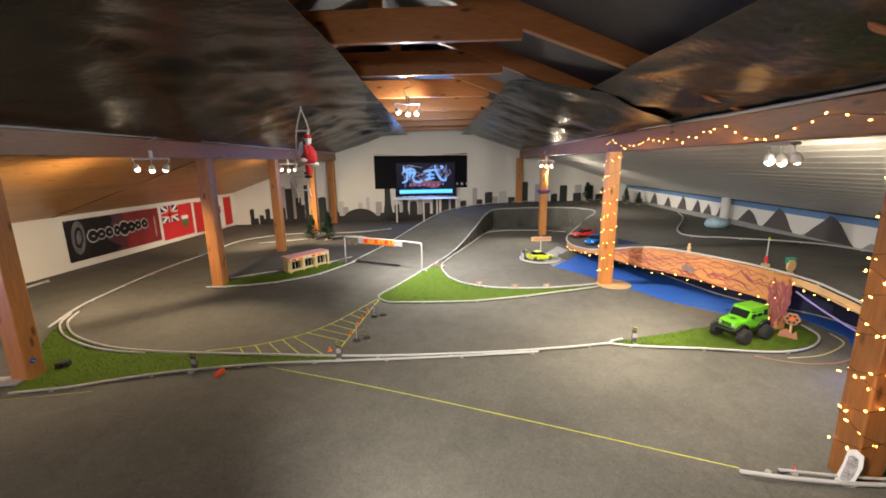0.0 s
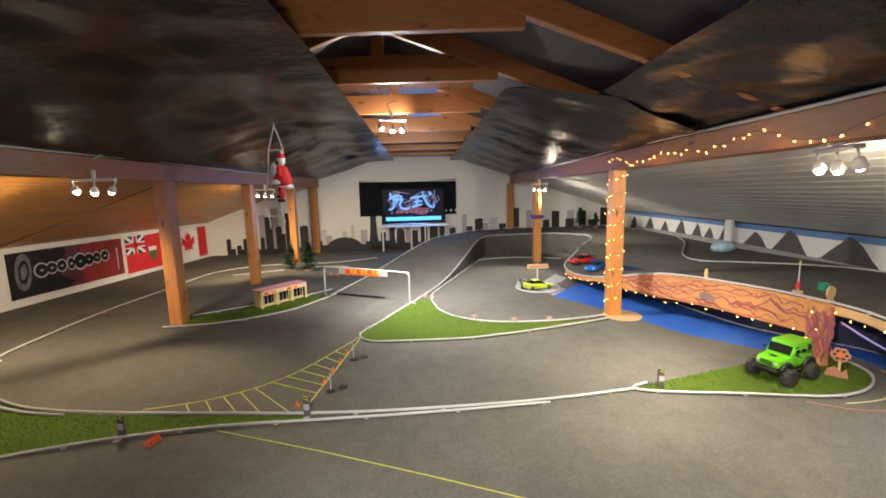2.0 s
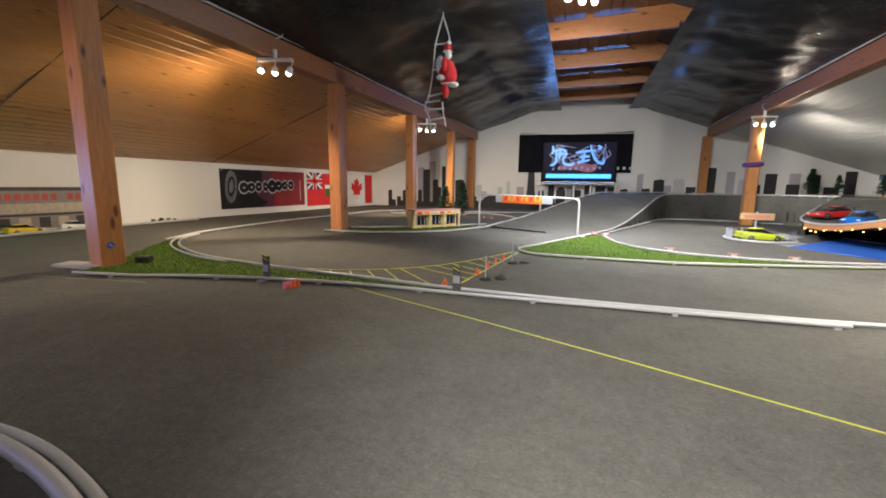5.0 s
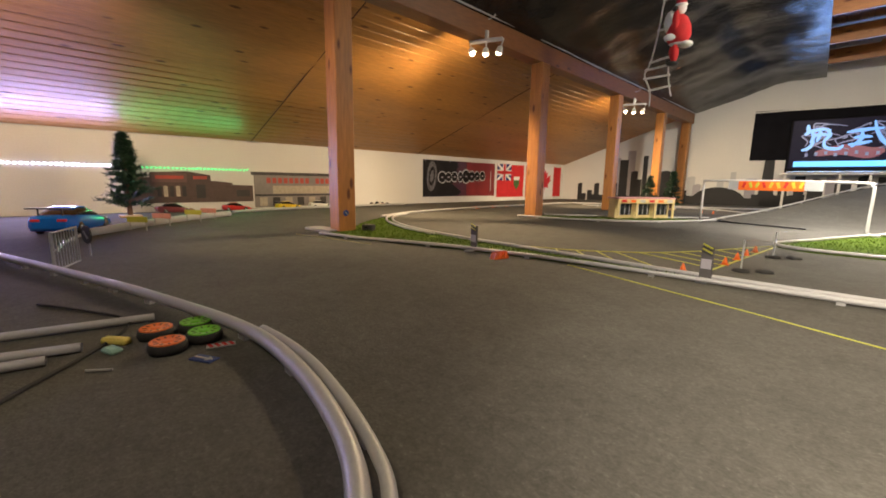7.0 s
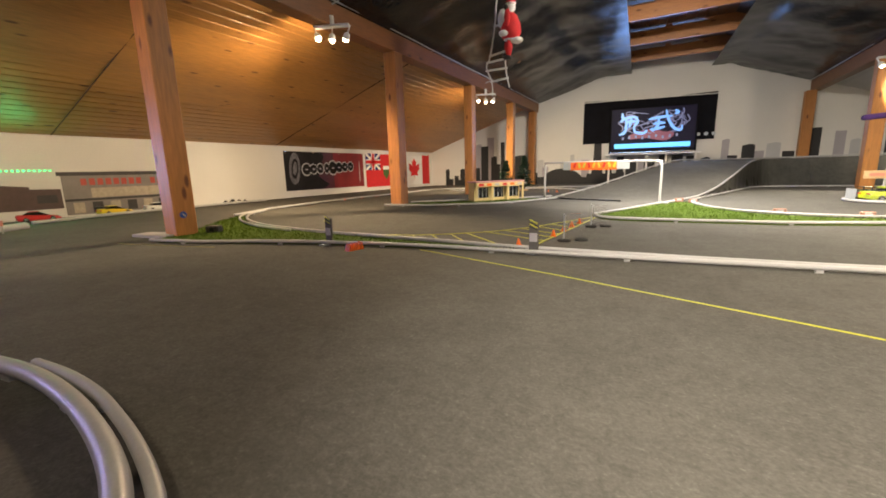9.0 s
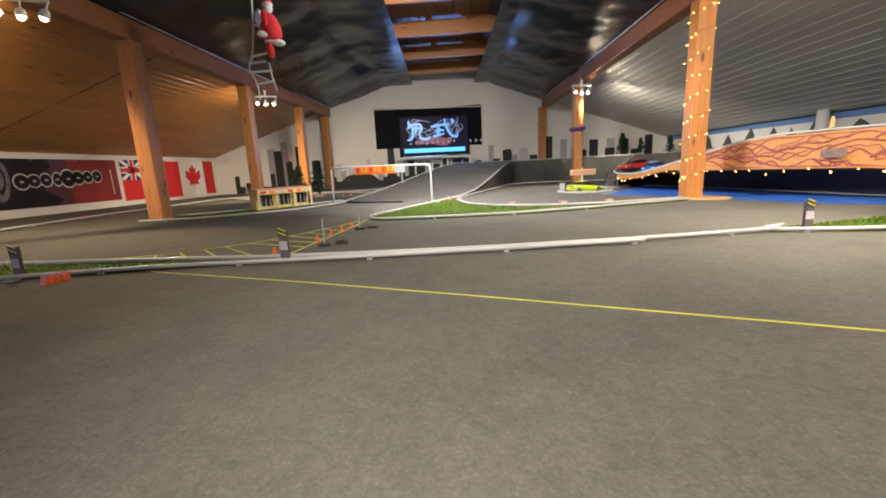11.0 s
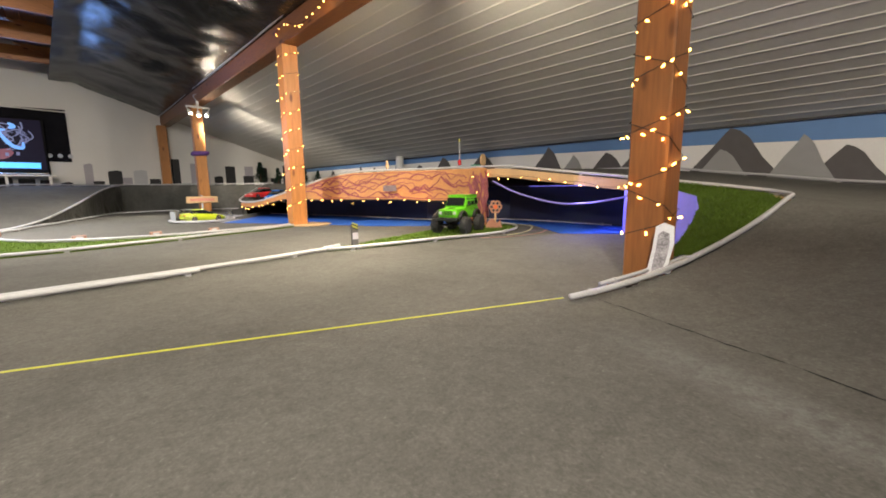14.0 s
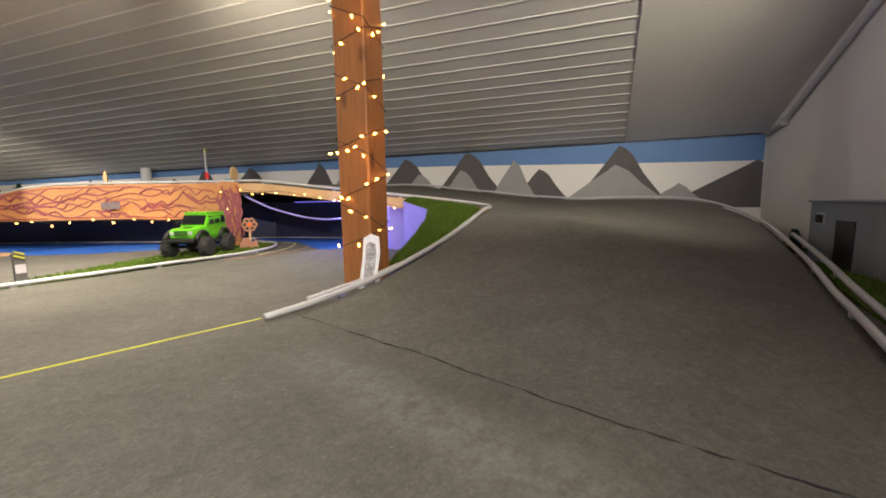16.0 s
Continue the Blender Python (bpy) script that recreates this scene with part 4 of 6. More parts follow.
# ---- lamps ----
def fixture(key, label, rz=0):
    x, y, z = FIXTURES[key]
    o = thing("spot_fixture", label, "ceiling light", (x, y, z), rz, "spot fixtures")
    part("base_plate", Geo().box((0, 0, 0.035), (0.40, 0.075, 0.028), 0.008), WHITE_METAL, o)
    part("stem", Geo().tube([(0, 0, 0.05), (0, 0, 0.14)], 0.025, 10), WHITE_METAL, o)
    part("cable", Geo().tube(smooth([(0, 0, 0.13), (-0.05, 0.02, 0.24), (0.08, 0.04, 0.30), (0.02, 0.05, 0.38)], 5), 0.008, 6), WHITE_PIPE, o, smooth=True)
    for i in (-1, 0, 1):
        h = Geo().at(0.19 * i, 0, 0.0, -10 + 14 * i, 24 * i, 0)
        h.tube([(0, 0, 0.03), (0, 0, -0.05)], 0.008, 6).lathe([(0.012, -0.04), (0.03, -0.055), (0.042, -0.11), (0.040, -0.115)], 12)
        head = part("head", h, WHITE_METAL, o, smooth=True)
        b = Geo().at(0.19 * i, 0, 0.0, -10 + 14 * i, 24 * i, 0)
        b.lathe([(0.028, -0.112), (0.029, -0.122), (0.018, -0.138), (0.004, -0.142)], 12)
        part("bulb", b, SPOT_BULB, head, "lit spot bulb", True)
fixture("left_near", "white three-head spot fixture lit on the fir beam", 22)
fixture("left_far", "white three-head spot fixture lit on the fir beam", 22)
fixture("middle", "white three-head spot fixture hung between roof ties", 20)
fixture("right_near", "white three-head spot fixture lit beside string lights", 78)
fixture("right_far", "white three-head spot fixture lit above a post", 10)
# added fixture for the left wall's fill, out of view
fixture("left_fill", "white three-head spot fixture lit on the fir beam", 22)
# body for the added overhead fill, out of view
fixture("drivers", "unseen three-head spot fixture added above the drivers", 0)

BULB_MESH = Geo().lathe([(0.002, -0.009), (0.0048, -0.004), (0.0048, 0.004), (0.002, 0.010)], 7).mesh("bulb", BULB, True)
def string_lights(label, pts, gap, n=6, wire=0.002):
    o = thing("string_lights", label, "string lights", tuple(pts[0]), group="string lights")
    base = Vector(pts[0])
    line = smooth([Vector(p) - base for p in pts], n)
    part("wire", Geo().tube(line, wire, 5), RUBBER, o)
    run, nxt = 0, gap / 2
    for a, b in zip(line, line[1:]):
        run += (b - a).length
        while run > nxt:
            k = part("bulb", BULB_MESH, None, o)
            k.location = b - (b - a).normalized() * (run - nxt) + Vector((random.uniform(-0.016, 0.010), random.uniform(-0.03, 0.03), random.uniform(-0.035, 0.015)))
            k.rotation_euler = (random.uniform(0, 6), random.uniform(0, 6), 0)
            nxt += gap * random.uniform(0.8, 1.2)
random.seed(11)
def wrap(x, y, z0, z1, turns, w):
    pts = []
    for i in range(turns * 4 + 1):
        a = i * math.pi / 2 + 0.785
        pts.append((x + w * math.cos(a) * 1.414, y + w * math.sin(a) * 1.414, z0 + (z1 - z0) * i / (turns * 4)))
    return pts
string_lights("warm string lights wound round a fir post", wrap(2.635, 2.24, 0.15, 2.05, 8, 0.09), 0.085, 1)
string_lights("warm string lights wound round a fir post", wrap(2.52, 6.36, 0.15, 2.05, 9, 0.094), 0.10, 1)
string_lights("second warm light string wound round a post", wrap(2.635, 2.24, 2.02, 0.2, 6, 0.09), 0.11, 1)
string_lights("warm string lights draped along the fir beam", [(veer_x(BEAM_R - 0.115, y), y, 2.17 + 0.07 * math.sin(y * 5.3) * (0.6 + 0.4 * math.sin(y * 2.3))) for y in np.arange(0.2, 6.5, 0.2)], 0.12)
string_lights("warm string lights under the bridge's painted board", [(p.x - 0.03, p.y, lo(p) - 0.012 + 0.008 * math.sin(i * 2.1)) for i, p in enumerate(fas)], 0.17, 4)
string_lights("warm string lights along the plywood deck edge", [(p.x - 0.03, p.y - 0.01, p.z - 0.07 + 0.012 * math.sin(i * 1.7)) for i, p in enumerate(deck_line(INNER)[101:122])], 0.16, 4)
string_lights("warm string lights on the pillar", [(e.x - 0.135, e.y + 0.06, 0.6), (e.x - 0.135, e.y - 0.02, 0.45), (e.x - 0.135, e.y + 0.08, 0.3), (e.x - 0.135, e.y, 0.12)], 0.14)
for x, y, z, w in ((2.3, 6.15, 1.2, 2.5), (3.45, 5.3, 0.2, 2.5), (2.38, 5.2, 2.05, 1.0), (2.42, 3.6, 2.05, 1.0), (2.46, 2.0, 2.05, 1.0), (2.5, 2.08, 1.3, 0.9), (2.5, 2.08, 0.6, 0.9)):
    glow((x, y, z), w, (1.0, 0.52, 0.16), 0.1)

# LED strips on the knee wall
def led_strip(y0, y1, z, m, label):
    o = thing("led_strip", label, "LED strip", (LEFT + 0.005, y0, z))
    part("tape", Geo().box((0.002, (y1 - y0) / 2, 0), (0.004, y1 - y0, 0.012)), WHITE_PIPE, o)
    dot = Geo().box((0.008, 0, 0), (0.008, 0.022, 0.018), 0.002).mesh("diode", m)
    for y in np.arange(0.03, y1 - y0, 0.05):
        part("diode", dot, None, o).location = (0, y, 0)
led_strip(-0.6, 2.05, 0.62, LED_WHITE, "cool white LED strip glowing on the knee wall")
led_strip(2.1, 3.65, 0.61, LED_GREEN, "green LED strip glowing on the knee wall")
def strip_lamp(y0, y1, z, watts, colour):
    d = bpy.data.lights.new("led_lamp", "AREA")
    d.shape, d.size, d.size_y, d.energy, d.color = "RECTANGLE", y1 - y0, 0.03, watts, colour
    new("led_lamp", d).matrix_world = look((LEFT + 0.03, (y0 + y1) / 2, z), (LEFT + 1.2, (y0 + y1) / 2, z + 0.05)) @ pose(0, 0, 0)
strip_lamp(-0.6, 2.05, 0.62, 80, (0.45, 0.42, 1.0))
strip_lamp(2.1, 3.65, 0.61, 8, (0.05, 1.0, 0.3))

# ---- the screen ----
ban = thing("wall_banner", "black cloth banner hung behind the screen", "banner", (-1.14, gable_y(-1.14) - 0.02, 1.1), SKEW)
rows = []
for s in np.linspace(0, 1, 10):
    rows.append([(x, -0.012 * math.sin(x * 7 + s * 2) - 0.006, 1.12 * s - 0.03 * math.cos(x * 1.9) * s) for x in np.linspace(-1.58, 1.58, 40)])
part("cloth", Geo().sheet(rows), mat("black_cloth", (0.007, 0.007, 0.010), 0.8, vary=0.4, scale=4, spec=0.1), ban, smooth=True)
part("pole", Geo().tube([(-1.62, -0.01, 1.12), (1.62, -0.01, 1.1)], 0.012, 8), WHITE_METAL, ban)
for i in range(3):
    part("emblem", Geo().at(1.22 + 0.17 * i, -0.03, 0.13, 90, 0, 0).lathe([(0.045, 0), (0.045, 0.004), (0.02, 0.005)], 14), MURAL_PALE, ban, "small pale round mark")
tv = thing("television", "wide flat television showing a blue and maroon picture", "television", (-0.98, gable_y(-0.98) - 0.14, 0.80), SKEW)
part("frame", Geo().box((0, 0.02, 0.6), (2.08, 0.05, 1.18), 0.01), mat("matte_black_bezel", (0.006, 0.006, 0.007), 0.7, vary=0.1, bump=0, spec=0.1), tv)
part("screen", Geo().box((0, -0.008, 0.63), (1.98, 0.01, 1.05), 0.003), SCREEN_DARK, tv, "glowing dark screen")
part("stand_bar", Geo().box((0, -0.01, 0.03), (2.0, 0.03, 0.02), 0.004), CHROME, tv)
def stroke(pts, w, m, name, y=-0.016, par=None):
    line = smooth([(a, 0, b) for a, b in pts], 5)
    g, n = Geo(), len(line)
    up, dn = [], []
    for i, p in enumerate(line):
        d = (line[min(i + 1, n - 1)] - line[max(i - 1, 0)]).normalized()
        k = w * (0.35 + 0.65 * math.sin(math.pi * (i + 0.6) / (n + 0.2)))
        up.append((p.x - d.z * k, y, p.z + d.x * k))
        dn.append((p.x + d.z * k, y, p.z - d.x * k))
    return part(name, g.sheet([up, dn]), m, par or tv)
part("bar", Geo().box((0, -0.016, 0.2), (1.8, 0.006, 0.12), 0.002), SCREEN_CYAN, tv, "bright cyan bar along the picture's foot")
rnd = random.Random(21)
for i in range(26):
    x, z = rnd.uniform(-0.75, 0.75), rnd.uniform(0.42, 0.85)
    stroke([(x, z), (x + rnd.uniform(-0.2, 0.2), z + 0.12), (x + rnd.uniform(-0.1, 0.3), z + 0.25), (x + rnd.uniform(0, 0.35), z + 0.2)], 0.014, SCREEN_HAZE, "smoke", -0.0145)
stroke([(-0.55, 0.42), (-0.1, 0.5), (0.3, 0.42), (0.5, 0.5)], 0.12, SCREEN_RED, "maroon_cloud", -0.014)
EMBLEM = ([(-0.75, 1.0), (-0.7, 0.92), (-0.5, 0.95), (-0.35, 0.92)], [(-0.68, 0.93), (-0.62, 0.8), (-0.66, 0.66)], [(-0.42, 0.95), (-0.36, 0.82), (-0.44, 0.7)], [(-0.64, 0.82), (-0.5, 0.84), (-0.38, 0.82)],
          [(-0.6, 0.7), (-0.68, 0.55), (-0.8, 0.5)], [(-0.44, 0.72), (-0.4, 0.56), (-0.2, 0.52), (-0.12, 0.6)], [(-0.52, 0.96), (-0.53, 0.8), (-0.56, 0.68)], [(-0.78, 0.84), (-0.72, 0.9), (-0.74, 1.06)],
          [(-0.1, 0.86), (0.15, 0.9), (0.45, 0.92)], [(0.02, 0.74), (0.16, 0.76), (0.3, 0.75)], [(0.14, 0.88), (0.13, 0.7), (0.0, 0.55)], [(0.3, 1.08), (0.36, 0.85), (0.5, 0.62), (0.66, 0.56), (0.68, 0.68)], [(0.5, 1.06), (0.58, 1.0), (0.5, 0.96)], [(-0.05, 0.6), (0.12, 0.62), (0.3, 0.66)])
for pts in EMBLEM:
    stroke(pts, 0.036, SCREEN_BLUE, "emblem_stroke", -0.017)
for i in range(9):
    part("caption_bar", Geo().box((-0.7 + 0.16 * i, -0.016, 0.40 + 0.02 * (i % 3)), (0.05, 0.004, 0.07)), SCREEN_HAZE, tv)
d = bpy.data.lights.new("screen_lamp", "AREA")
d.shape, d.size, d.size_y, d.energy, d.color = "RECTANGLE", 1.9, 1.0, 72, (0.25, 0.45, 1.0)
new("screen_lamp", d).matrix_world = look((-0.97, gable_y(-0.97) - 0.22, 1.42), (-0.9, 8, 0.3))
table = thing("white_table", "white table under the television", "table", (-0.97, gable_y(-0.97) - 0.3, 0), SKEW)
part("tabletop", Geo().box((0, 0, 0.775), (2.2, 0.5, 0.03), 0.006), WHITE_METAL, table)
for x in (-1.0, -0.1, 0.35, 1.0):
    part("leg", Geo().box((x, -0.2, 0.38), (0.045, 0.045, 0.76), 0.004), WHITE_METAL, table)

# ---- cloths and prints on the knee wall ----
def on_wall(name, label, cat, y0, z0, grp=""):
    return thing(name, label, cat, (LEFT + 0.004, y0, z0), group=grp)
def panel(geo_pts, m, par, d=0.0, name="print", label=""):
    return part(name, Geo().prism(geo_pts, d, d + 0.0025, "x"), m, par, label)
def rect(y, z, w, h):
    return [(y, z), (y + w, z), (y + w, z + h), (y, z + h)]
def cloth(w, h, m, par, name, y=0, z=0, d=0.0):
    rows = [[(d + 0.005 + 0.006 * math.sin(a * 9 + s), y + a, z + s * h - 0.015 * math.sin(math.pi * a / w) * (s > 0.9)) for a in np.linspace(0, w, 24)] for s in np.linspace(0, 1, 8)]
    return part(name, Geo().sheet(rows), m, par, smooth=True)
b = on_wall("sponsor_banner", "black and dark red vinyl banner with a pale emblem", "banner", 7.3, 0.14)
BAN_BLACK = mat("black_vinyl", (0.018, 0.016, 0.016), 0.6, vary=0.4, scale=4, spec=0.15)
panel(rect(0, 0, 1.25, 0.82), BAN_BLACK, b, 0, "black_half")
panel(rect(1.25, 0, 1.22, 0.82), DARK_RED, b, 0, "red_half")
panel([(1.05 + 0.2 * math.sin(i * 1.3) * (i % 2), 0.82 * i / 8) for i in range(9)] + [(1.4, 0.82), (1.4, 0)], mat("dark_blend_print", (0.07, 0.012, 0.014), 0.4, vary=0.5, scale=5), b, 0.003, "blend")
for i, (w, h) in enumerate(((0.20, 0.20), (0.17, 0.17), (0.16, 0.18), (0.13, 0.19), (0.22, 0.25), (0.19, 0.2), (0.16, 0.18), (0.16, 0.18))):
    y = 0.58 + 0.2 * i
    oval = lambda k: [(y + w / 2 * k * math.cos(a), 0.44 + 0.008 * i + h / 2 * k * math.sin(a)) for a in np.linspace(0, 6.28, 14, endpoint=False)]
    panel(oval(1.42), MURAL_PALE, b, 0.004, "letter_edge")
    panel(oval(1.18), BAN_BLACK, b, 0.007, "letter_shape")
    panel(rect(y - 0.03, 0.42 + 0.008 * i, 0.06, 0.035), MURAL_GREY, b, 0.010, "letter_eye")
EMBLEM_GREY = mat("smoky_grey_print", (0.12, 0.115, 0.12), 0.5, vary=0.9, scale=14)
for k, m in ((1, EMBLEM_GREY), (0.62, BAN_BLACK), (0.4, EMBLEM_GREY)):
    panel([(0.26 + 0.15 * k * math.cos(a), 0.46 + 0.33 * k * math.sin(a) + 0.05 * math.cos(a)) for a in np.linspace(0, 6.28, 18, endpoint=False)], m, b, 0.004 + 0.003 * (1 - k) * 4, "emblem")
panel(rect(2.3, 0.12, 0.02, 0.5), MURAL_PALE, b, 0.004, "caption_bar")
for y in (0.05, 0.8, 1.6, 2.42):
    part("grommet", Geo().at(0.008, y, 0.80, 0, 90, 0).lathe([(0.018, 0), (0.018, 0.004), (0.008, 0.005)], 10), CHROME, b)
fl = on_wall("red_flag", "red ensign flag with a union canton and shield", "flag", 9.86, 0.1, "wall flags")
cloth(1.2, 0.87, RED, fl, "cloth")
panel(rect(0, 0.44, 0.6, 0.43), FLAG_BLUE, fl, 0.014, "canton")
for p in ([(0, 0.44), (0.06, 0.44), (0.6, 0.83), (0.6, 0.87), (0.54, 0.87), (0, 0.48)], [(0.6, 0.44), (0.54, 0.44), (0, 0.83), (0, 0.87), (0.06, 0.87), (0.6, 0.48)], rect(0, 0.58, 0.6, 0.14), rect(0.22, 0.44, 0.15, 0.43)):
    panel(p, WHITE_CLOTH, fl, 0.017, "white_cross")
for p in (rect(0, 0.61, 0.6, 0.08), rect(0.255, 0.44, 0.08, 0.43)):
    panel(p, RED, fl, 0.020, "red_cross")
panel([(0.72, 0.55), (0.98, 0.55), (0.98, 0.33), (0.85, 0.18), (0.72, 0.33)], mat("shield_green", (0.06, 0.12, 0.03), 0.7), fl, 0.014, "shield")
panel(rect(0.72, 0.45, 0.26, 0.1), WHITE_CLOTH, fl, 0.017, "shield_head")
fl = on_wall("maple_leaf_flag", "red and white flag with a red maple leaf", "flag", 11.15, 0.08, "wall flags")
cloth(0.5, 0.88, RED, fl, "red_band")
cloth(0.95, 0.88, WHITE_CLOTH, fl, "white_field", 0.5)
cloth(0.44, 0.9, RED, fl, "red_band", 1.45)
leaf = [(0, -0.3), (0.02, -0.15), (0.2, -0.18), (0.16, -0.08), (0.32, 0.05), (0.26, 0.08), (0.3, 0.2), (0.18, 0.17), (0.1, 0.1), (0.14, 0.28), (0.07, 0.25), (0, 0.36)]
panel([(0.98 + a, 0.44 + c) for a, c in leaf] + [(0.98 - a, 0.44 + c) for a, c in leaf[-2:0:-1]], RED, fl, 0.016, "leaf")

BROWN = mat("brown_print", (0.075, 0.045, 0.04), 0.5, vary=0.3, scale=12)
DUSK = mat("dark_print", (0.035, 0.03, 0.03), 0.5, vary=0.3)
REDBAR = mat("red_print", (0.42, 0.06, 0.04), 0.5)
LIT = mat("pale_window_print", (0.42, 0.36, 0.28), 0.5, vary=0.3, scale=20)
pr = on_wall("store_print", "printed cut-out of a brown brick store building", "wall print", 2.05, 0.12, "store prints")
panel([(0.0, 0), (0.0, 0.36), (0.3, 0.36), (0.3, 0.43), (0.75, 0.45), (1.05, 0.40), (1.05, 0.32), (1.35, 0.29), (1.35, 0.26), (1.65, 0.25), (1.65, 0)], BROWN, pr, 0, "building")
panel(rect(0.32, 0.29, 0.42, 0.13), mat("brown_gable_print", (0.13, 0.07, 0.06), 0.5), pr, 0.003, "sign_board")
for y, w in ((0.36, 0.34), (0.82, 0.18)):
    panel(rect(y, 0.34, w, 0.045), REDBAR, pr, 0.006, "sign_bar")
for i in range(5):
    panel(rect(0.37 + 0.075 * i, 0.09, 0.05, 0.15), LIT if i % 2 else DUSK, pr, 0.006, "shop_window")
panel(rect(0.85, 0.06, 0.12, 0.2), DUSK, pr, 0.006, "shop_door")
panel(rect(1.4, 0.08, 0.2, 0.1), DUSK, pr, 0.006, "shop_window")
pr = on_wall("store_print", "printed picture of a store front with red lettering bars", "wall print", 3.72, 0.02, "store prints")
GREYP = mat("grey_print", (0.22, 0.2, 0.19), 0.5, vary=0.2)
panel(rect(0, 0, 1.6, 0.55), GREYP, pr, 0, "front")
panel(rect(-0.04, 0.52, 1.68, 0.05), DUSK, pr, 0.003, "roof_edge")
for i in range(12):
    if i != 8:
        panel(rect(0.2 + 0.095 * i, 0.39, 0.065, 0.09), REDBAR, pr, 0.004, "lettering_bar")
panel(rect(0.3, 0.22, 1.2, 0.13), LIT, pr, 0.003, "window_band")
panel(rect(0, 0.18, 1.6, 0.03), DUSK, pr, 0.006, "canopy")
for i in range(7):
    panel(rect(0.08 + 0.21 * i, 0.02, 0.12, 0.14), DUSK if i % 2 else LIT, pr, 0.005, "shop_window")

# ---- cars ----
WHEEL = Geo().lathe([(0.012, -0.013), (0.026, -0.013), (0.032, -0.009), (0.032, 0.009), (0.026, 0.013), (0.012, 0.013)], 16, "y").mesh("tyre", RUBBER, True)
RIM = Geo().lathe([(0.004, -0.015), (0.012, -0.0145), (0.022, -0.012), (0.022, 0.012), (0.012, 0.0145), (0.004, 0.015)], 8, "y").mesh("rim", CHROME)
def loft(sections):
    """A closed body through cross sections (x, half width at sill, half width at top, z low, z high)."""
    rows = []
    for x, w0, w1, z0, z1 in sections:
        rows.append([(x, -w0 * 0.92, z0), (x, -w0, z0 + (z1 - z0) * 0.3), (x, -w0 * 0.98, z0 + (z1 - z0) * 0.65), (x, -w1, z1 - 0.004), (x, -w1 * 0.6, z1), (x, w1 * 0.6, z1), (x, w1, z1 - 0.004), (x, w0 * 0.98, z0 + (z1 - z0) * 0.65), (x, w0, z0 + (z1 - z0) * 0.3), (x, w0 * 0.92, z0), (x, -w0 * 0.92, z0)])
    g = Geo().sheet(rows)
    n = len(rows[0])
    g.put(rows[0], [tuple(range(n - 1))])
    g.put(rows[-1], [tuple(range(n - 1))])
    return g
def drift_car(label, x, y, z, rz, paint, scale=1.0, wing=True):
    o = thing("model_car", label, "model car", (x, y, z), rz, "model drift cars")
    o.scale = (scale,) * 3
    part("body", loft([(-0.215, 0.07, 0.06, 0.035, 0.085), (-0.2, 0.093, 0.08, 0.02, 0.098), (-0.12, 0.098, 0.085, 0.016, 0.1), (0, 0.096, 0.084, 0.016, 0.09), (0.1, 0.098, 0.08, 0.016, 0.08), (0.19, 0.092, 0.07, 0.018, 0.062), (0.22, 0.07, 0.05, 0.025, 0.05)]), paint, o, smooth=True)
    part("cabin", loft([(-0.15, 0.08, 0.06, 0.09, 0.1), (-0.09, 0.08, 0.058, 0.085, 0.132), (0.0, 0.08, 0.058, 0.085, 0.136), (0.09, 0.08, 0.06, 0.08, 0.088)]), GLASS_DARK, o, "dark window glass", True)
    part("roof", loft([(-0.095, 0.058, 0.05, 0.128, 0.136), (-0.04, 0.06, 0.052, 0.132, 0.141), (0.01, 0.058, 0.05, 0.13, 0.138)]), paint, o, smooth=True)
    for sx in (-0.13, 0.128):
        for sy in (-0.085, 0.085):
            w = part("wheel", WHEEL, None, o, "black tyre")
            w.location = (sx, sy, 0.032)
            part("rim", RIM, None, w, "bright spoked rim")
    for s in (-1, 1):
        part("headlight", Geo().box((0.205, s * 0.055, 0.052), (0.012, 0.035, 0.012), 0.003), WHITE_METAL, o, "pale headlight")
        part("tail_light", Geo().box((-0.212, s * 0.055, 0.075), (0.01, 0.04, 0.012), 0.002), RED, o, "red tail light")
    part("splitter", Geo().box((0.205, 0, 0.018), (0.04, 0.17, 0.006), 0.002), BLACK, o)
    if wing:
        part("rear_wing", Geo().box((-0.2, 0, 0.135), (0.045, 0.18, 0.006), 0.002).box((-0.19, -0.05, 0.115), (0.008, 0.005, 0.04)).box((-0.19, 0.05, 0.115), (0.008, 0.005, 0.04)), BLACK, o)
drift_car("yellow green model drift car in a clear ring", 1.81, 8.06, 0.0, 15, YELLOW_GREEN, 1.25)
drift_car("blue model drift car beside the curb", -5.36, 1.48, 0.0, 153, BLUE_PAINT, 1.6)
YCAR, RCAR, WCAR = mat("yellow_car_paint", (0.7, 0.5, 0.02), 0.3, bump=0), mat("red_car_paint", (0.45, 0.02, 0.02), 0.3, bump=0), mat("white_car_paint", (0.6, 0.6, 0.58), 0.3, bump=0)
drift_car("yellow model car parked by the knee wall", -7.13, 4.15, 0.0, 95, YCAR, 0.9)
drift_car("white model car parked by the knee wall", -7.13, 4.72, 0.0, 85, WCAR, 0.9, False)
drift_car("red model car parked by the knee wall", -7.1, 3.35, 0.0, 80, RCAR, 0.9, False)
drift_car("dark red model car parked by the knee wall", -7.05, 2.55, 0.0, 95, mat("maroon_car_paint", (0.12, 0.015, 0.02), 0.3, bump=0), 1.0, False)
drift_car("red model car on the deck corner", 2.95, 9.05, lift(2.95, 9.05), 200, RCAR, 1.3)
drift_car("blue model car on the deck corner", 3.02, 8.5, lift(3.02, 8.5), 230, BLUE_PAINT, 1.3)
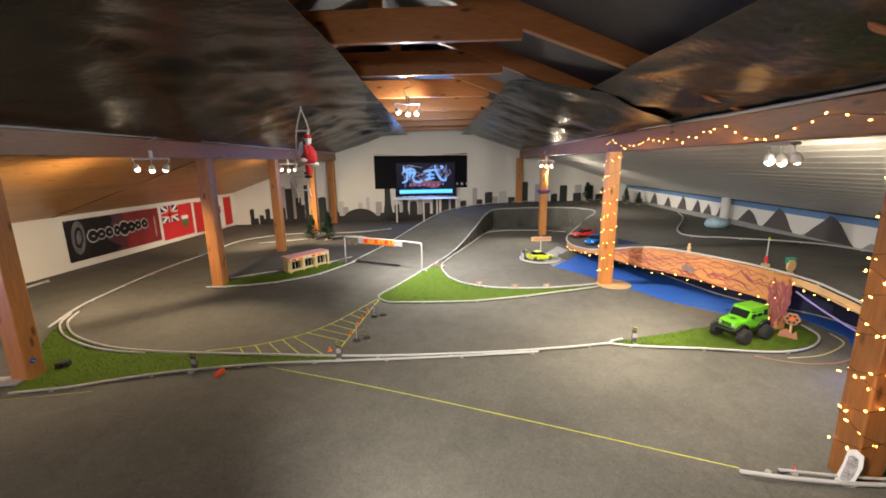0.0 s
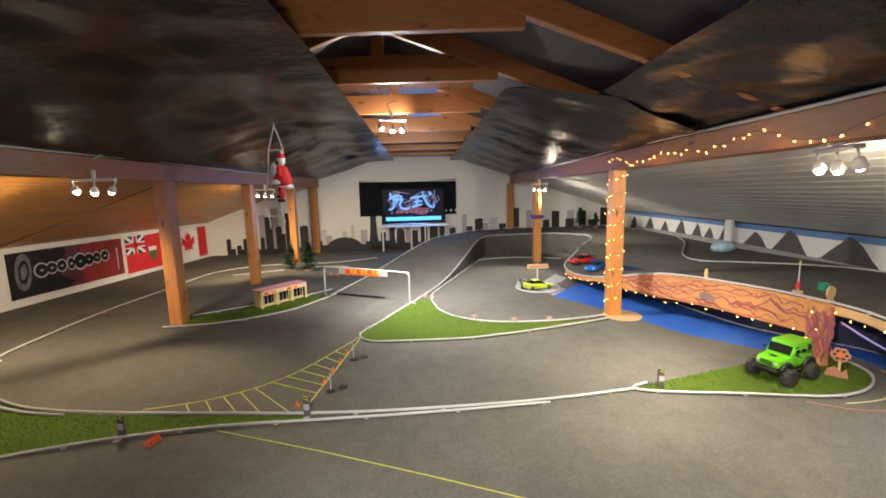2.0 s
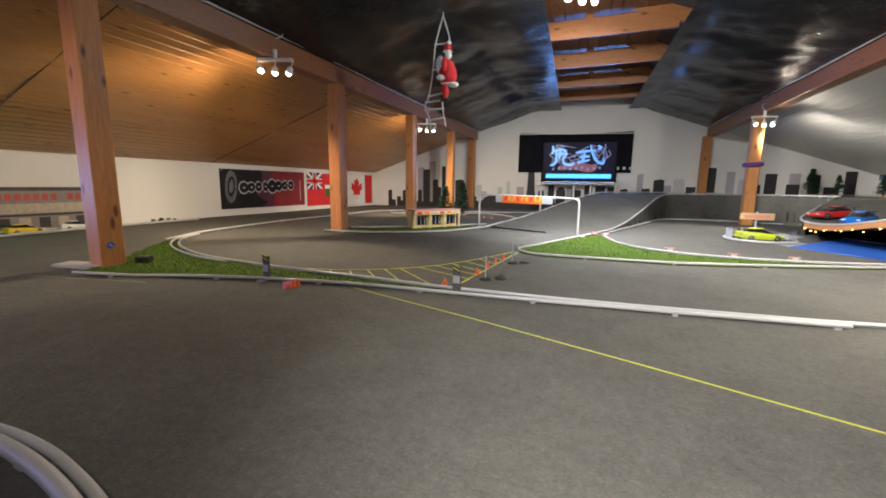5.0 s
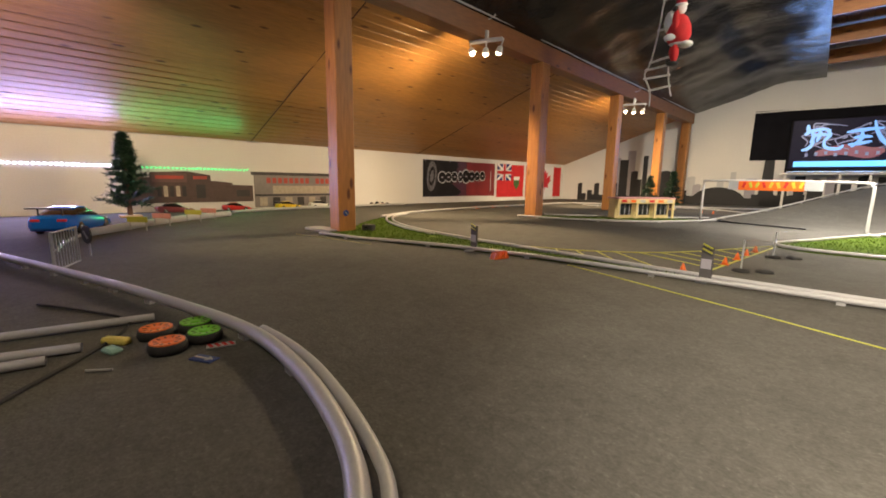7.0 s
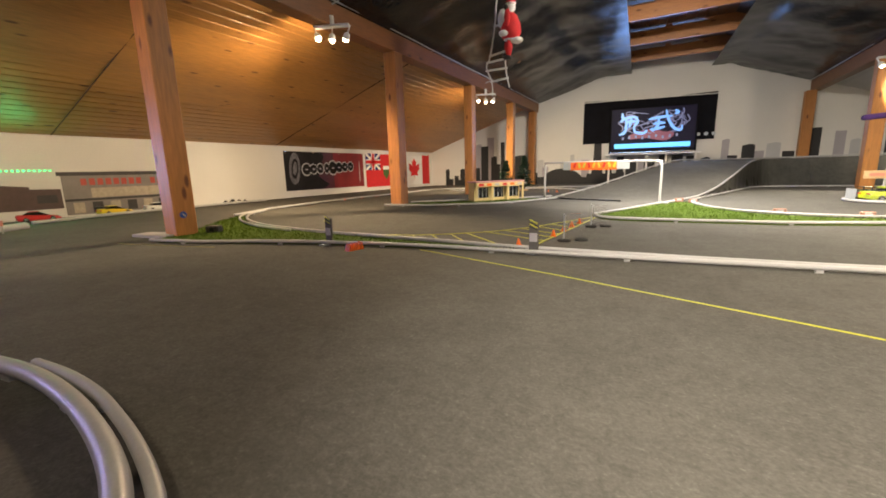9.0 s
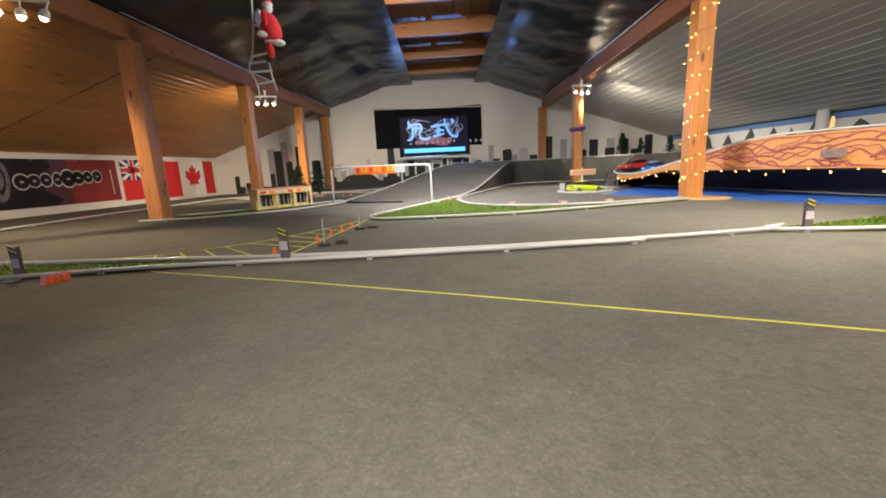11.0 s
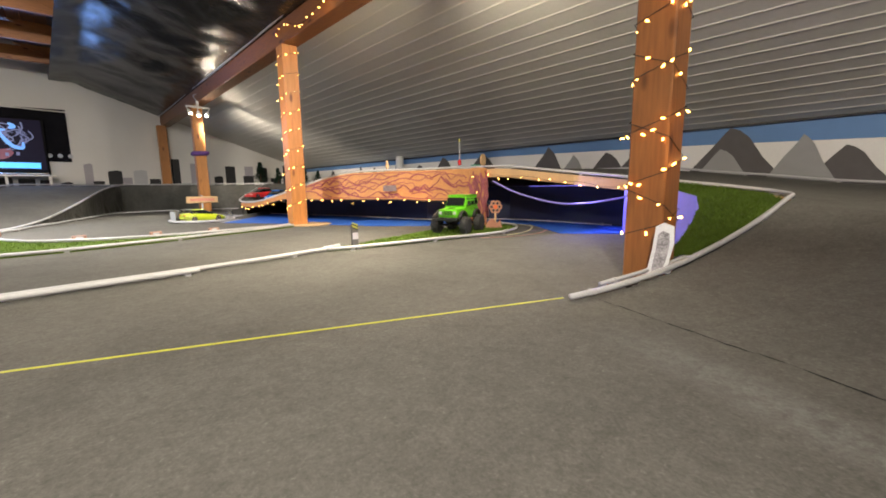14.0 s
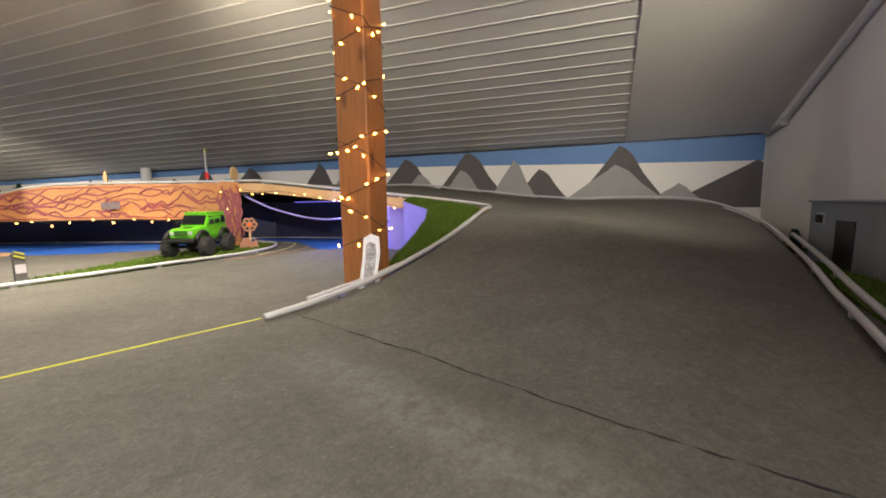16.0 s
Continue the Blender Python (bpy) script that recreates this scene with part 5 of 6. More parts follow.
o = thing("model_chassis", "bare model chassis with wheels by the wall", "model car", (-7.12, 5.95, 0), 90)
part("plate", Geo().box((0, 0, 0.035), (0.3, 0.09, 0.012), 0.003), PLY, o)
part("motor", Geo().lathe([(0.02, -0.03), (0.02, 0.03)], 10, "y"), BLACK, o).location = (-0.05, 0, 0.06)
for sx in (-0.13, 0.128):
    for sy in (-0.08, 0.08):
        w = part("wheel", WHEEL, None, o, "black tyre")
        w.location = (sx, sy, 0.032)

def off_roader(x, y, rz):
    """A boxy four-door model off-roader with big tyres, nose along +x."""
    o = thing("model_off_roader", "lime green model off-road car with big black tyres", "model car", (x, y, 0.012), rz)
    part("lower_body", loft([(-0.23, 0.105, 0.10, 0.135, 0.235), (-0.1, 0.108, 0.104, 0.13, 0.24), (0.06, 0.108, 0.104, 0.13, 0.24), (0.075, 0.104, 0.10, 0.135, 0.235), (0.235, 0.092, 0.086, 0.15, 0.222), (0.243, 0.085, 0.08, 0.16, 0.215)]), LIME, o, smooth=False)
    part("cabin", loft([(-0.225, 0.102, 0.088, 0.235, 0.335), (-0.1, 0.104, 0.09, 0.235, 0.342), (0.03, 0.104, 0.09, 0.235, 0.336), (0.085, 0.1, 0.09, 0.23, 0.245)]), LIME, o)
    part("roof", Geo().box((-0.1, 0, 0.342), (0.275, 0.186, 0.014), 0.005), LIME, o)
    wind = Geo().at(0.066, 0, 0.287, 0, -31, 0).box((0, 0, 0), (0.008, 0.175, 0.085), 0.003)
    part("windscreen", wind, GLASS_DARK, o, "dark windscreen")
    for s in (-1, 1):
        for a, w in ((0.0, 0.07), (-0.085, 0.075), (-0.175, 0.075)):
            part("side_window", Geo().at(a, s * 0.1, 0.287, s * 8, 0, 0).box((0, 0, 0), (w, 0.006, 0.06), 0.003), GLASS_DARK, o, "dark side window")
        for a in (-0.04, -0.13):
            part("door_handle", Geo().box((a, s * 0.109, 0.22), (0.02, 0.006, 0.006), 0.001), BLACK, o)
        part("mirror", Geo().box((0.06, s * 0.13, 0.265), (0.012, 0.03, 0.024), 0.004), BLACK, o)
        part("side_step", Geo().box((-0.005, s * 0.11, 0.115), (0.22, 0.02, 0.014), 0.004), BLACK, o)
        for a in (-0.155, 0.17):
            pts = [(a + 0.085 * math.cos(t), s * 0.118, 0.115 + 0.085 * math.sin(t)) for t in np.linspace(0.25, 2.9, 9)]
            part("fender", Geo().tube(pts, 0.016, 6), BLACK, o, "black plastic wheel arch", True)
            tyre = Geo().at(a, s * 0.14, 0.078).lathe([(0.035, -0.036), (0.062, -0.036), (0.075, -0.026), (0.078, 0), (0.075, 0.026), (0.062, 0.036), (0.035, 0.036)], 22, "y")
            for j in range(22):
                t = 2 * math.pi * j / 22
                tyre.at(a, s * 0.14, 0.078, 0, -math.degrees(t), 0).box((0.077, 0.015 if j % 2 else -0.015, 0), (0.010, 0.034, 0.011))
            w = part("wheel", tyre, RUBBER, o, "knobbly black tyre")
            part("rim", Geo().at(a, s * 0.14, 0.078).lathe([(0.008, -0.030), (0.02, -0.032), (0.036, -0.026), (0.036, 0.026), (0.02, 0.032), (0.008, 0.030)], 10, "y"), BLACK, w)
        part("headlight", Geo().at(0.243, s * 0.066, 0.19).lathe([(0.016, -0.004), (0.016, 0.004), (0.008, 0.007)], 12, "x"), GREY_PAINT, o, "round pale headlight")
    part("grille", Geo().box((0.243, 0, 0.19), (0.01, 0.11, 0.05), 0.003), LIME, o)
    for i in range(7):
        part("grille_slot", Geo().box((0.249, -0.042 + 0.014 * i, 0.19), (0.006, 0.008, 0.042)), BLACK, o)
    part("front_bumper", Geo().box((0.262, 0, 0.135), (0.03, 0.2, 0.03), 0.006), BLACK, o)
    part("rear_bumper", Geo().box((-0.245, 0, 0.14), (0.025, 0.2, 0.03), 0.006), BLACK, o)
    part("chassis", Geo().box((0, 0, 0.115), (0.42, 0.09, 0.03), 0.006), BLACK, o)
    for a in (-0.155, 0.17):
        part("axle", Geo().tube([(a, -0.12, 0.078), (a, 0.12, 0.078)], 0.012, 8).box((a, 0, 0.08), (0.035, 0.035, 0.035), 0.008), BLACK, o)
    part("spare_wheel", Geo().at(-0.262, 0, 0.225).lathe([(0.02, -0.025), (0.06, -0.025), (0.068, 0), (0.06, 0.025), (0.02, 0.025)], 18, "x"), RUBBER, o, "spare tyre")
    part("hood_vent", Geo().box((0.15, 0, 0.232), (0.05, 0.05, 0.006), 0.002), BLACK, o)
    o.scale = (1.05, 1.05, 1.02)
off_roader(3.31, 4.31, 203)

# ---- track furniture ----
def bollard(x, y, label):
    o = thing("track_marker", label, "track marker", (x, y, 0), group="track markers")
    part("stake", Geo().box((0, 0, 0.09), (0.055, 0.018, 0.18), 0.003), MT_DARK, o)
    for i in range(4):
        part("hazard_stripe", Geo().at(0, -0.0105, 0.145 + 0.012 * i, 0, 25, 0).box((0, 0, 0), (0.05, 0.002, 0.007)), YELLOW if i % 2 else BLACK, o)
    part("plate", Geo().box((0, -0.0105, 0.09), (0.046, 0.002, 0.05)), MURAL_GREY, o)
    part("foot", Geo().box((0, -0.03, 0.006), (0.05, 0.1, 0.012), 0.003), GREY_PAINT, o)
bollard(2.08, 4.15, "grey striped marker stake on the island's tip")
bollard(-1.05, 3.75, "grey striped marker stake beside the front barrier")
bollard(-2.41, 3.50, "grey striped marker stake on the grass strip")
def hurdle(x, y, rz):
    o = thing("hurdle", "clear plastic gate panel on black rubber feet", "track gate", (x, y, 0), rz, "gate panels")
    for s in (-0.06, 0.06):
        part("foot", Geo().lathe([(0.045, 0), (0.042, 0.012), (0.02, 0.018)], 12), RUBBER, o, smooth=True).location = (s, 0, 0)
    part("panel", Geo().box((0, 0, 0.10), (0.13, 0.004, 0.16), 0.001), CLEAR, o)
    part("post", Geo().tube([(-0.06, 0, 0.01), (-0.06, 0, 0.18)], 0.005, 6), GREY_PAINT, o)
hurdle(-0.93, 4.22, 35)
hurdle(-0.88, 4.94, 30)
CONE_BODY = Geo().lathe([(0.024, 0.004), (0.016, 0.03), (0.006, 0.062), (0.002, 0.064)], 10).mesh("cone", ORANGE, True)
CONE_FOOT = Geo().box((0, 0, 0.003), (0.055, 0.055, 0.006), 0.001).mesh("foot", ORANGE)
for x, y in ((-1.2, 3.92), (-1.09, 4.35), (-1.08, 4.62), (-1.07, 4.85), (-1.06, 5.1), (-5.52, 7.0), (-5.55, 7.5), (-5.6, 8.0), (-5.62, 8.5), (-2.6, 9.8), (-2.4, 9.7)):
    o = thing("traffic_cone", "tiny orange plastic traffic cone on the carpet", "traffic cone", (x, y, 0), group="tiny cones")
    o.scale = (0.75,) * 3
    part("cone", CONE_BODY, None, o)
    part("foot", CONE_FOOT, None, o)
o = thing("kerb_block", "orange plastic block of four wedges", "kerb block", (-2.11, 3.41, 0), 80)
o.scale = (0.85,) * 3
for i in range(4):
    part("wedge", Geo().prism([(0, 0), (0.035, 0), (0.0175, 0.055)], -0.025, 0.025, "y"), ORANGE, o).location = (0.036 * i - 0.07, 0, 0)
for x, y in ((0.5, 6.22), (1.05, 6.08), (1.55, 6.1), (-0.15, 7.35), (-0.3, 7.5)):
    o = thing("rail_block", "small pink and orange block by the pipe barrier", "marker block", (x, y + 0.06, 0), 10, "rail blocks")
    part("block", Geo().box((0, 0, 0.03), (0.1, 0.03, 0.05), 0.006), mat("salmon_plastic", (0.32, 0.17, 0.12), 0.5), o)
    part("lens", Geo().box((0, -0.017, 0.035), (0.05, 0.004, 0.025), 0.001), WHITE_PIPE, o)

# start gate
gate = thing("start_gate", "white pipe arch over the track with a patterned sign", "track gate", (-1.31, 7.46, 0), math.degrees(math.atan2(-0.63, 1.58)))
line = [(-0.86, 0, 0.02), (-0.86, 0, 0.5), (-0.84, 0, 0.535), (-0.80, 0, 0.55), (0, 0, 0.545), (0.78, 0, 0.53), (0.84, 0, 0.50), (0.86, 0, 0.45), (0.86, 0, 0.06), (0.88, 0, 0.03), (0.96, 0, 0.025)]
part("arch", Geo().tube(smooth(line, 3), 0.015, 8), WHITE_PIPE, gate, smooth=True)
part("sign", Geo().box((-0.05, -0.02, 0.49), (0.7, 0.006, 0.11), 0.002), ORANGE, gate, "orange sign with yellow hazard pattern")
for i in range(9):
    part("sign_bar", Geo().at(-0.33 + 0.075 * i, -0.025, 0.5, 0, 20 * (-1) ** i, 0).box((0, 0, 0), (0.03, 0.003, 0.07)), YELLOW if i % 3 else RED, gate)
part("sign_end", Geo().box((0.38, -0.02, 0.49), (0.18, 0.006, 0.1), 0.002), GREY_PAINT, gate)
part("sign_end", Geo().box((-0.46, -0.02, 0.49), (0.12, 0.006, 0.1), 0.002), GREY_PAINT, gate)

# toy shop
shop = thing("model_shop", "yellow and pink model shop with framed windows", "model building", (-2.72, 7.36, 0.012), math.degrees(math.atan2(0.75, 0.5)))
SHOP_Y = mat("shop_yellow", (0.62, 0.50, 0.24), 0.5, vary=0.2, scale=20)
part("wall", Geo().box((0, 0.09, 0.14), (0.84, 0.16, 0.28), 0.004), SHOP_Y, shop)
part("roof_board", Geo().box((0, 0.05, 0.285), (0.88, 0.28, 0.02), 0.004), mat("pink_board", (0.5, 0.24, 0.26), 0.5, vary=0.3, scale=15), shop, "pink patterned roof board")
part("fascia", Geo().box((0, -0.075, 0.245), (0.86, 0.02, 0.06), 0.003), SHOP_Y, shop)
for i in range(4):
    part("post", Geo().box((-0.42 + 0.28 * i, -0.07, 0.12), (0.03, 0.02, 0.24), 0.002), SHOP_Y, shop)
for i in range(3):
    w = part("window", Geo().box((-0.28 + 0.28 * i, 0.005, 0.125), (0.21, 0.01, 0.15), 0.002), GLASS_DARK, shop, "dark shop window")
    for k in range(3):
        part("mullion", Geo().box((-0.35 + 0.07 * k + 0.28 * i, -0.003, 0.125), (0.008, 0.008, 0.15)), WHITE_PIPE, w)
for i in range(6):
    part("poster", Geo().box((-0.35 + 0.14 * i, -0.087, 0.245), (0.08, 0.003, 0.035)), (RED, ORANGE, WHITE_PIPE)[i % 3], shop)

# ring with car
ring = thing("car_ring", "white pipe ring with clear panels round a car", "display ring", (1.81, 8.06, 0))
circ = [(0.4 * math.cos(a), 0.4 * math.sin(a)) for a in np.linspace(0, 6.283, 32, endpoint=False)]
part("pipe", Geo().tube([(a, c, 0.02) for a, c in circ], 0.017, 8, True), WHITE_PIPE, ring, smooth=True)
for a in (2.5, 3.3, 4.1, 5.6, 6.3):
    part("panel", Geo().at(0.37 * math.cos(a), 0.37 * math.sin(a), 0.08, 0, 0, math.degrees(a)).box((0, 0, 0), (0.004, 0.2, 0.14), 0.001), GREY_PAINT if a < 4 else CLEAR, ring)
o = thing("plank_sign", "wooden plank sign on a white pole", "sign", (1.95, 8.75, 0), 5)
part("pole", Geo().tube([(0, 0, 0), (0, 0, 0.36)], 0.014, 8), WHITE_PIPE, o)
part("plank", Geo().box((0, -0.02, 0.29), (0.44, 0.02, 0.1), 0.004), PLY, o)
part("plank_mark", Geo().box((0, -0.032, 0.29), (0.34, 0.002, 0.04)), mat("salmon_paint", (0.5, 0.2, 0.14), 0.6), o)

# fir trees
def fir(x, y, z, h, label, seed, lean=0):
    o = thing("artificial_tree", label, "artificial tree", (x, y, z), group="artificial firs")
    rnd = random.Random(seed)
    part("trunk", Geo().tube([(0, 0, 0), (lean * h * 0.4, 0, h * 0.5), (lean * h, 0, h * 0.96)], [h * 0.03, h * 0.02, h * 0.006], 7), BARK, o)
    part("base", Geo().box((0, 0, 0.012), (h * 0.22, h * 0.22, 0.024), 0.004), PLY, o)
    g = Geo()
    for i in range(130):
        t = rnd.random() ** 0.8
        zz, r, a = h * (0.10 + 0.88 * t), h * 0.34 * (1.02 - t) * rnd.uniform(0.6, 1.1) + 0.01, rnd.uniform(0, 6.283)
        d = Vector((math.cos(a), math.sin(a), rnd.uniform(-0.15, 0.3)))
        o0 = Vector((lean * zz, 0, zz))
        for k in range(42):
            s = rnd.uniform(0.12, 1)
            p = o0 + d * r * s
            q = p + Vector((rnd.uniform(-1, 1), rnd.uniform(-1, 1), rnd.uniform(-0.5, 1))).normalized() * h * 0.06 + d * h * 0.03
            side = Vector((-d.y, d.x, rnd.uniform(-0.6, 0.6))).normalized() * h * 0.016
            n = len(g.v)
            g.v += [tuple(p - side), tuple(p + side), tuple(q)]
            g.f.append((n, n + 1, n + 2))
    tagged(part("needles", g, LEAF, o, "dark green plastic needles"), kind="stuff")
fir(-6.66, 2.02, 0, 0.98, "dark green artificial fir beside a blue car", 1)
fir(-3.72, 10.35, 0, 0.66, "small dark artificial fir in front of a post", 2)
fir(-3.28, 10.3, 0, 0.74, "small dark artificial fir beside the far lane", 3)
for i, (x, y, h) in enumerate(((4.55, 14.2, 0.66), (5.0, 14.0, 0.5), (5.6, 13.5, 0.5), (5.8, 13.0, 0.4))):
    fir(x, y, lift(x, y), h, "small artificial fir on the raised track's corner", 10 + i)

# doll on a rope ladder
lad = thing("rope_ladder", "white rope ladder hanging from the roof sheet", "rope ladder", (-2.25, 6.42, 1.42))
ROPE = mat("white_rope", (0.6, 0.6, 0.58), 0.8, vary=0.2, scale=40)
part("hook_cord", Geo().tube([(0, 0, 1.55), (0, 0, 1.36)], 0.009, 6), ROPE, lad)
LEFT_ROPE = [(0, 0, 1.38), (-0.10, 0, 1.05), (-0.135, 0.01, 0.75), (-0.19, 0, 0.42), (-0.25, 0.02, 0.30), (-0.17, 0, 0.12), (-0.16, 0, -0.06)]
RIGHT_ROPE = [(0, 0, 1.38), (0.10, 0, 1.05), (0.06, 0.01, 0.75), (0.01, 0, 0.45), (0.0, 0.02, 0.30), (0.03, 0, 0.14), (0.06, 0, 0.03)]
for line in (LEFT_ROPE, RIGHT_ROPE):
    part("side_rope", Geo().tube(smooth(line, 4), 0.009, 6), ROPE, lad, smooth=True)
for a, b in ((4, 4), (8, 8), (12, 12), (14, 14), (17, 17), (20, 20)):
    p, q = smooth(LEFT_ROPE, 4)[a], smooth(RIGHT_ROPE, 4)[b]
    part("rung", Geo().tube([p + (p - q) * 0.08, q + (q - p) * 0.08], 0.012, 7), ROPE, lad)
doll = Geo()
doll.lathe([(0.03, 0.27), (0.13, 0.31), (0.17, 0.40), (0.155, 0.52), (0.10, 0.64), (0.03, 0.70)], 14)
me = doll.mesh("hanging_doll", RED, True)
bm = bmesh.new()
bm.from_mesh(me)
def blob(c, r, mi):
    q = bmesh.ops.create_icosphere(bm, subdivisions=2, radius=1, matrix=Matrix.Translation(c) @ Matrix.Diagonal((*r, 1)))
    for v in q["verts"]:
        for f in v.link_faces:
            f.material_index, f.smooth = mi, True
for c, r, mi in (((0.02, 0, 0.76), (0.075, 0.075, 0.085), 1), ((0.02, 0.0, 0.86), (0.07, 0.07, 0.1), 0), ((0.02, 0, 0.81), (0.085, 0.085, 0.03), 1), ((0.1, 0.02, 0.94), (0.03, 0.03, 0.03), 1), ((0.0, 0, 0.3), (0.12, 0.12, 0.035), 1),
                 ((-0.08, -0.05, 0.2), (0.05, 0.06, 0.13), 0), ((0.08, -0.03, 0.16), (0.05, 0.06, 0.13), 0), ((-0.08, -0.07, 0.08), (0.055, 0.08, 0.04), 2), ((0.08, -0.05, 0.02), (0.055, 0.08, 0.04), 2), ((-0.13, -0.05, 0.62), (0.04, 0.05, 0.12), 0), ((0.14, -0.05, 0.6), (0.04, 0.05, 0.14), 0), ((-0.14, -0.07, 0.74), (0.04, 0.04, 0.04), 2), ((0.15, -0.07, 0.74), (0.04, 0.04, 0.04), 2), ((0.0, -0.12, 0.60), (0.10, 0.09, 0.16), 1), ((0.0, 0.10, 0.28), (0.15, 0.10, 0.05), 1), ((-0.12, -0.1, 0.40), (0.05, 0.09, 0.05), 1), ((0.12, -0.1, 0.38), (0.05, 0.09, 0.05), 1)):
    blob(Vector(c), r, mi)
bm.to_mesh(me)
bm.free()
for m in (WHITE_CLOTH, BLACK):
    me.materials.append(m)
doll = tagged(new("hanging_doll", me), "red and white stuffed doll clinging to the rope ladder", "doll")
doll.matrix_world = pose(-2.17, 6.40, 1.76, 0, 6, -72) @ Matrix.Scale(0.72, 4)

# ---- around the bridge ----
o = thing("flower_cutout", "painted wooden flower cut-out by the bridge pillar", "cut-out", (3.80, 4.27, 0.012), -40)
for i in range(6):
    a = i * math.pi / 3
    c = Geo().at(0.042 * math.cos(a), 0, 0.22 + 0.042 * math.sin(a), 90, 0, 0).lathe([(0.03, -0.006), (0.03, 0.006)], 12)
    pe = part("petal", c, mat("peach_paint", (0.40, 0.19, 0.11), 0.6), o)
    part("petal_eye", Geo().at(0.042 * math.cos(a), -0.007, 0.22 + 0.042 * math.sin(a), 90, 0, 0).lathe([(0.013, 0), (0.013, 0.002)], 8), BLACK, pe)
part("centre", Geo().at(0, -0.004, 0.22, 90, 0, 0).lathe([(0.022, -0.006), (0.022, 0.006)], 12), ORANGE, o)
part("stem", Geo().box((0, 0, 0.1), (0.02, 0.01, 0.2), 0.002), PLY, o)
part("base", Geo().prism([(-0.1, 0), (0.07, 0), (0.05, 0.09), (0.02, 0.05), (-0.03, 0.1), (-0.08, 0.07)], -0.008, 0.008, "y"), mat("peach_paint_base", (0.36, 0.16, 0.10), 0.6, vary=0.3, scale=20), o)
o = thing("small_statue", "small pale standing statue on the bridge rail", "statue", (3.45, 5.75, lift(3.45, 5.75)))
part("figure", Geo().lathe([(0.035, 0), (0.03, 0.03), (0.018, 0.05), (0.024, 0.09), (0.014, 0.11), (0.018, 0.13), (0.004, 0.15)], 12), PLY, o, smooth=True)
z = lift(3.96, 4.98)
o = thing("beacon_pole", "red and white pole with a yellow tip", "pole", (3.96, 4.98, z))
part("pole", Geo().tube([(0, 0, 0), (0, 0, 0.33)], 0.007, 8), WHITE_PIPE, o)
part("collar", Geo().lathe([(0.018, 0.06), (0.022, 0.10), (0.01, 0.13)], 10), RED, o)
part("tip", Geo().lathe([(0.006, 0.33), (0.012, 0.34), (0.01, 0.36), (0.003, 0.37)], 10), YELLOW, o)
part("foot", Geo().box((0, 0, 0.02), (0.07, 0.07, 0.04), 0.006), PLY, o)
o = thing("wooden_disc", "pale wooden disc standing on the rail", "disc", (3.98, 4.62, lift(3.98, 4.62)))
part("disc", Geo().at(0, 0, 0.10, 90, 0, 20).lathe([(0.068, -0.008), (0.07, 0), (0.068, 0.008)], 20), PLY, o)
part("foot", Geo().box((0, 0, 0.015), (0.05, 0.05, 0.03), 0.004), PLY, o)
o = thing("storage_tub", "green plastic tub on the raised track", "tub", (4.35, 5.1, lift(4.35, 5.1)))
part("tub", Geo().box((0, 0, 0.035), (0.09, 0.07, 0.07), 0.008), mat("teal_plastic", (0.02, 0.25, 0.15), 0.4), o)
part("lid", Geo().box((0, 0, 0.075), (0.1, 0.08, 0.012), 0.004), mat("teal_lid", (0.03, 0.3, 0.18), 0.4), o)
o = thing("vent_pipe", "thick white vent pipe rising to the slope", "vent pipe", (5.95, 9.02, 0.5))
part("pipe", Geo().lathe([(0.085, 0.0), (0.085, 0.62)], 20), WHITE_WALL, o, smooth=True)
part("collar", Geo().lathe([(0.125, 0.0), (0.125, 0.03)], 20), WHITE_PIPE, o)
o = thing("plastic_bag", "pale blue plastic bag lying on the deck", "bag", (5.4, 8.35, lift(5.4, 8.35)))
rows = []
for i in range(9):
    th = math.pi * i / 8
    rows.append([(0.24 * math.sin(th) * math.cos(a) * (1 + 0.45 * noise.noise(Vector((math.cos(a) * 3, math.sin(a) * 3, i * 1.3)))), 0.16 * math.sin(th) * math.sin(a), 0.11 - 0.11 * math.cos(th) * (1 + 0.1 * noise.noise(Vector((a, i, 3))))) for a in np.linspace(0, 6.283, 17)])
part("bag", Geo().sheet(rows), mat("pale_blue_film", (0.35, 0.5, 0.62), 0.3, vary=0.3, scale=15), o, smooth=True)
hose = solid("sagging_hose", Geo().tube(smooth([(3.9, 4.4, 0.50), (4.0, 4.1, 0.36), (4.05, 3.6, 0.27), (4.1, 3.1, 0.33), (4.08, 2.85, 0.42)], 6), 0.010, 7), LED_TINTED, "pale lilac hose sagging under the deck", "hose", smooth=True)
disc = thing("post_plinth", "thin oval wooden plate at a post's foot", "plate", (2.64, 6.30, 0))
part("plate", Geo().lathe([(0.26, 0), (0.265, 0.008), (0.25, 0.014)], 28), PLY, disc)
plate = thing("leaning_plate", "white edged printed plate leaning on the post", "sign plate", (2.49, 2.15, 0.02), -66)
rim = [(a * 0.8, b) for a, b in [(-0.05, 0), (0.03, 0.0), (0.065, 0.08), (0.085, 0.17), (0.08, 0.245), (0.03, 0.26), (-0.01, 0.24), (-0.02, 0.15)]]
part("border", Geo().prism(rim, -0.004, 0.004, "y"), WHITE_CLOTH, plate)
part("print", Geo().prism([(0.02 + (a - 0.02) * 0.62, 0.13 + (b - 0.13) * 0.72) for a, b in rim], -0.007, -0.003, "y"), mat("grey_pink_print", (0.34, 0.32, 0.33), 0.5, vary=0.8, scale=45), plate)
o = thing("pole_arrow_sign", "small blue round arrow sign on the post", "sign", (-3.848, 3.32, 0.18), 0)
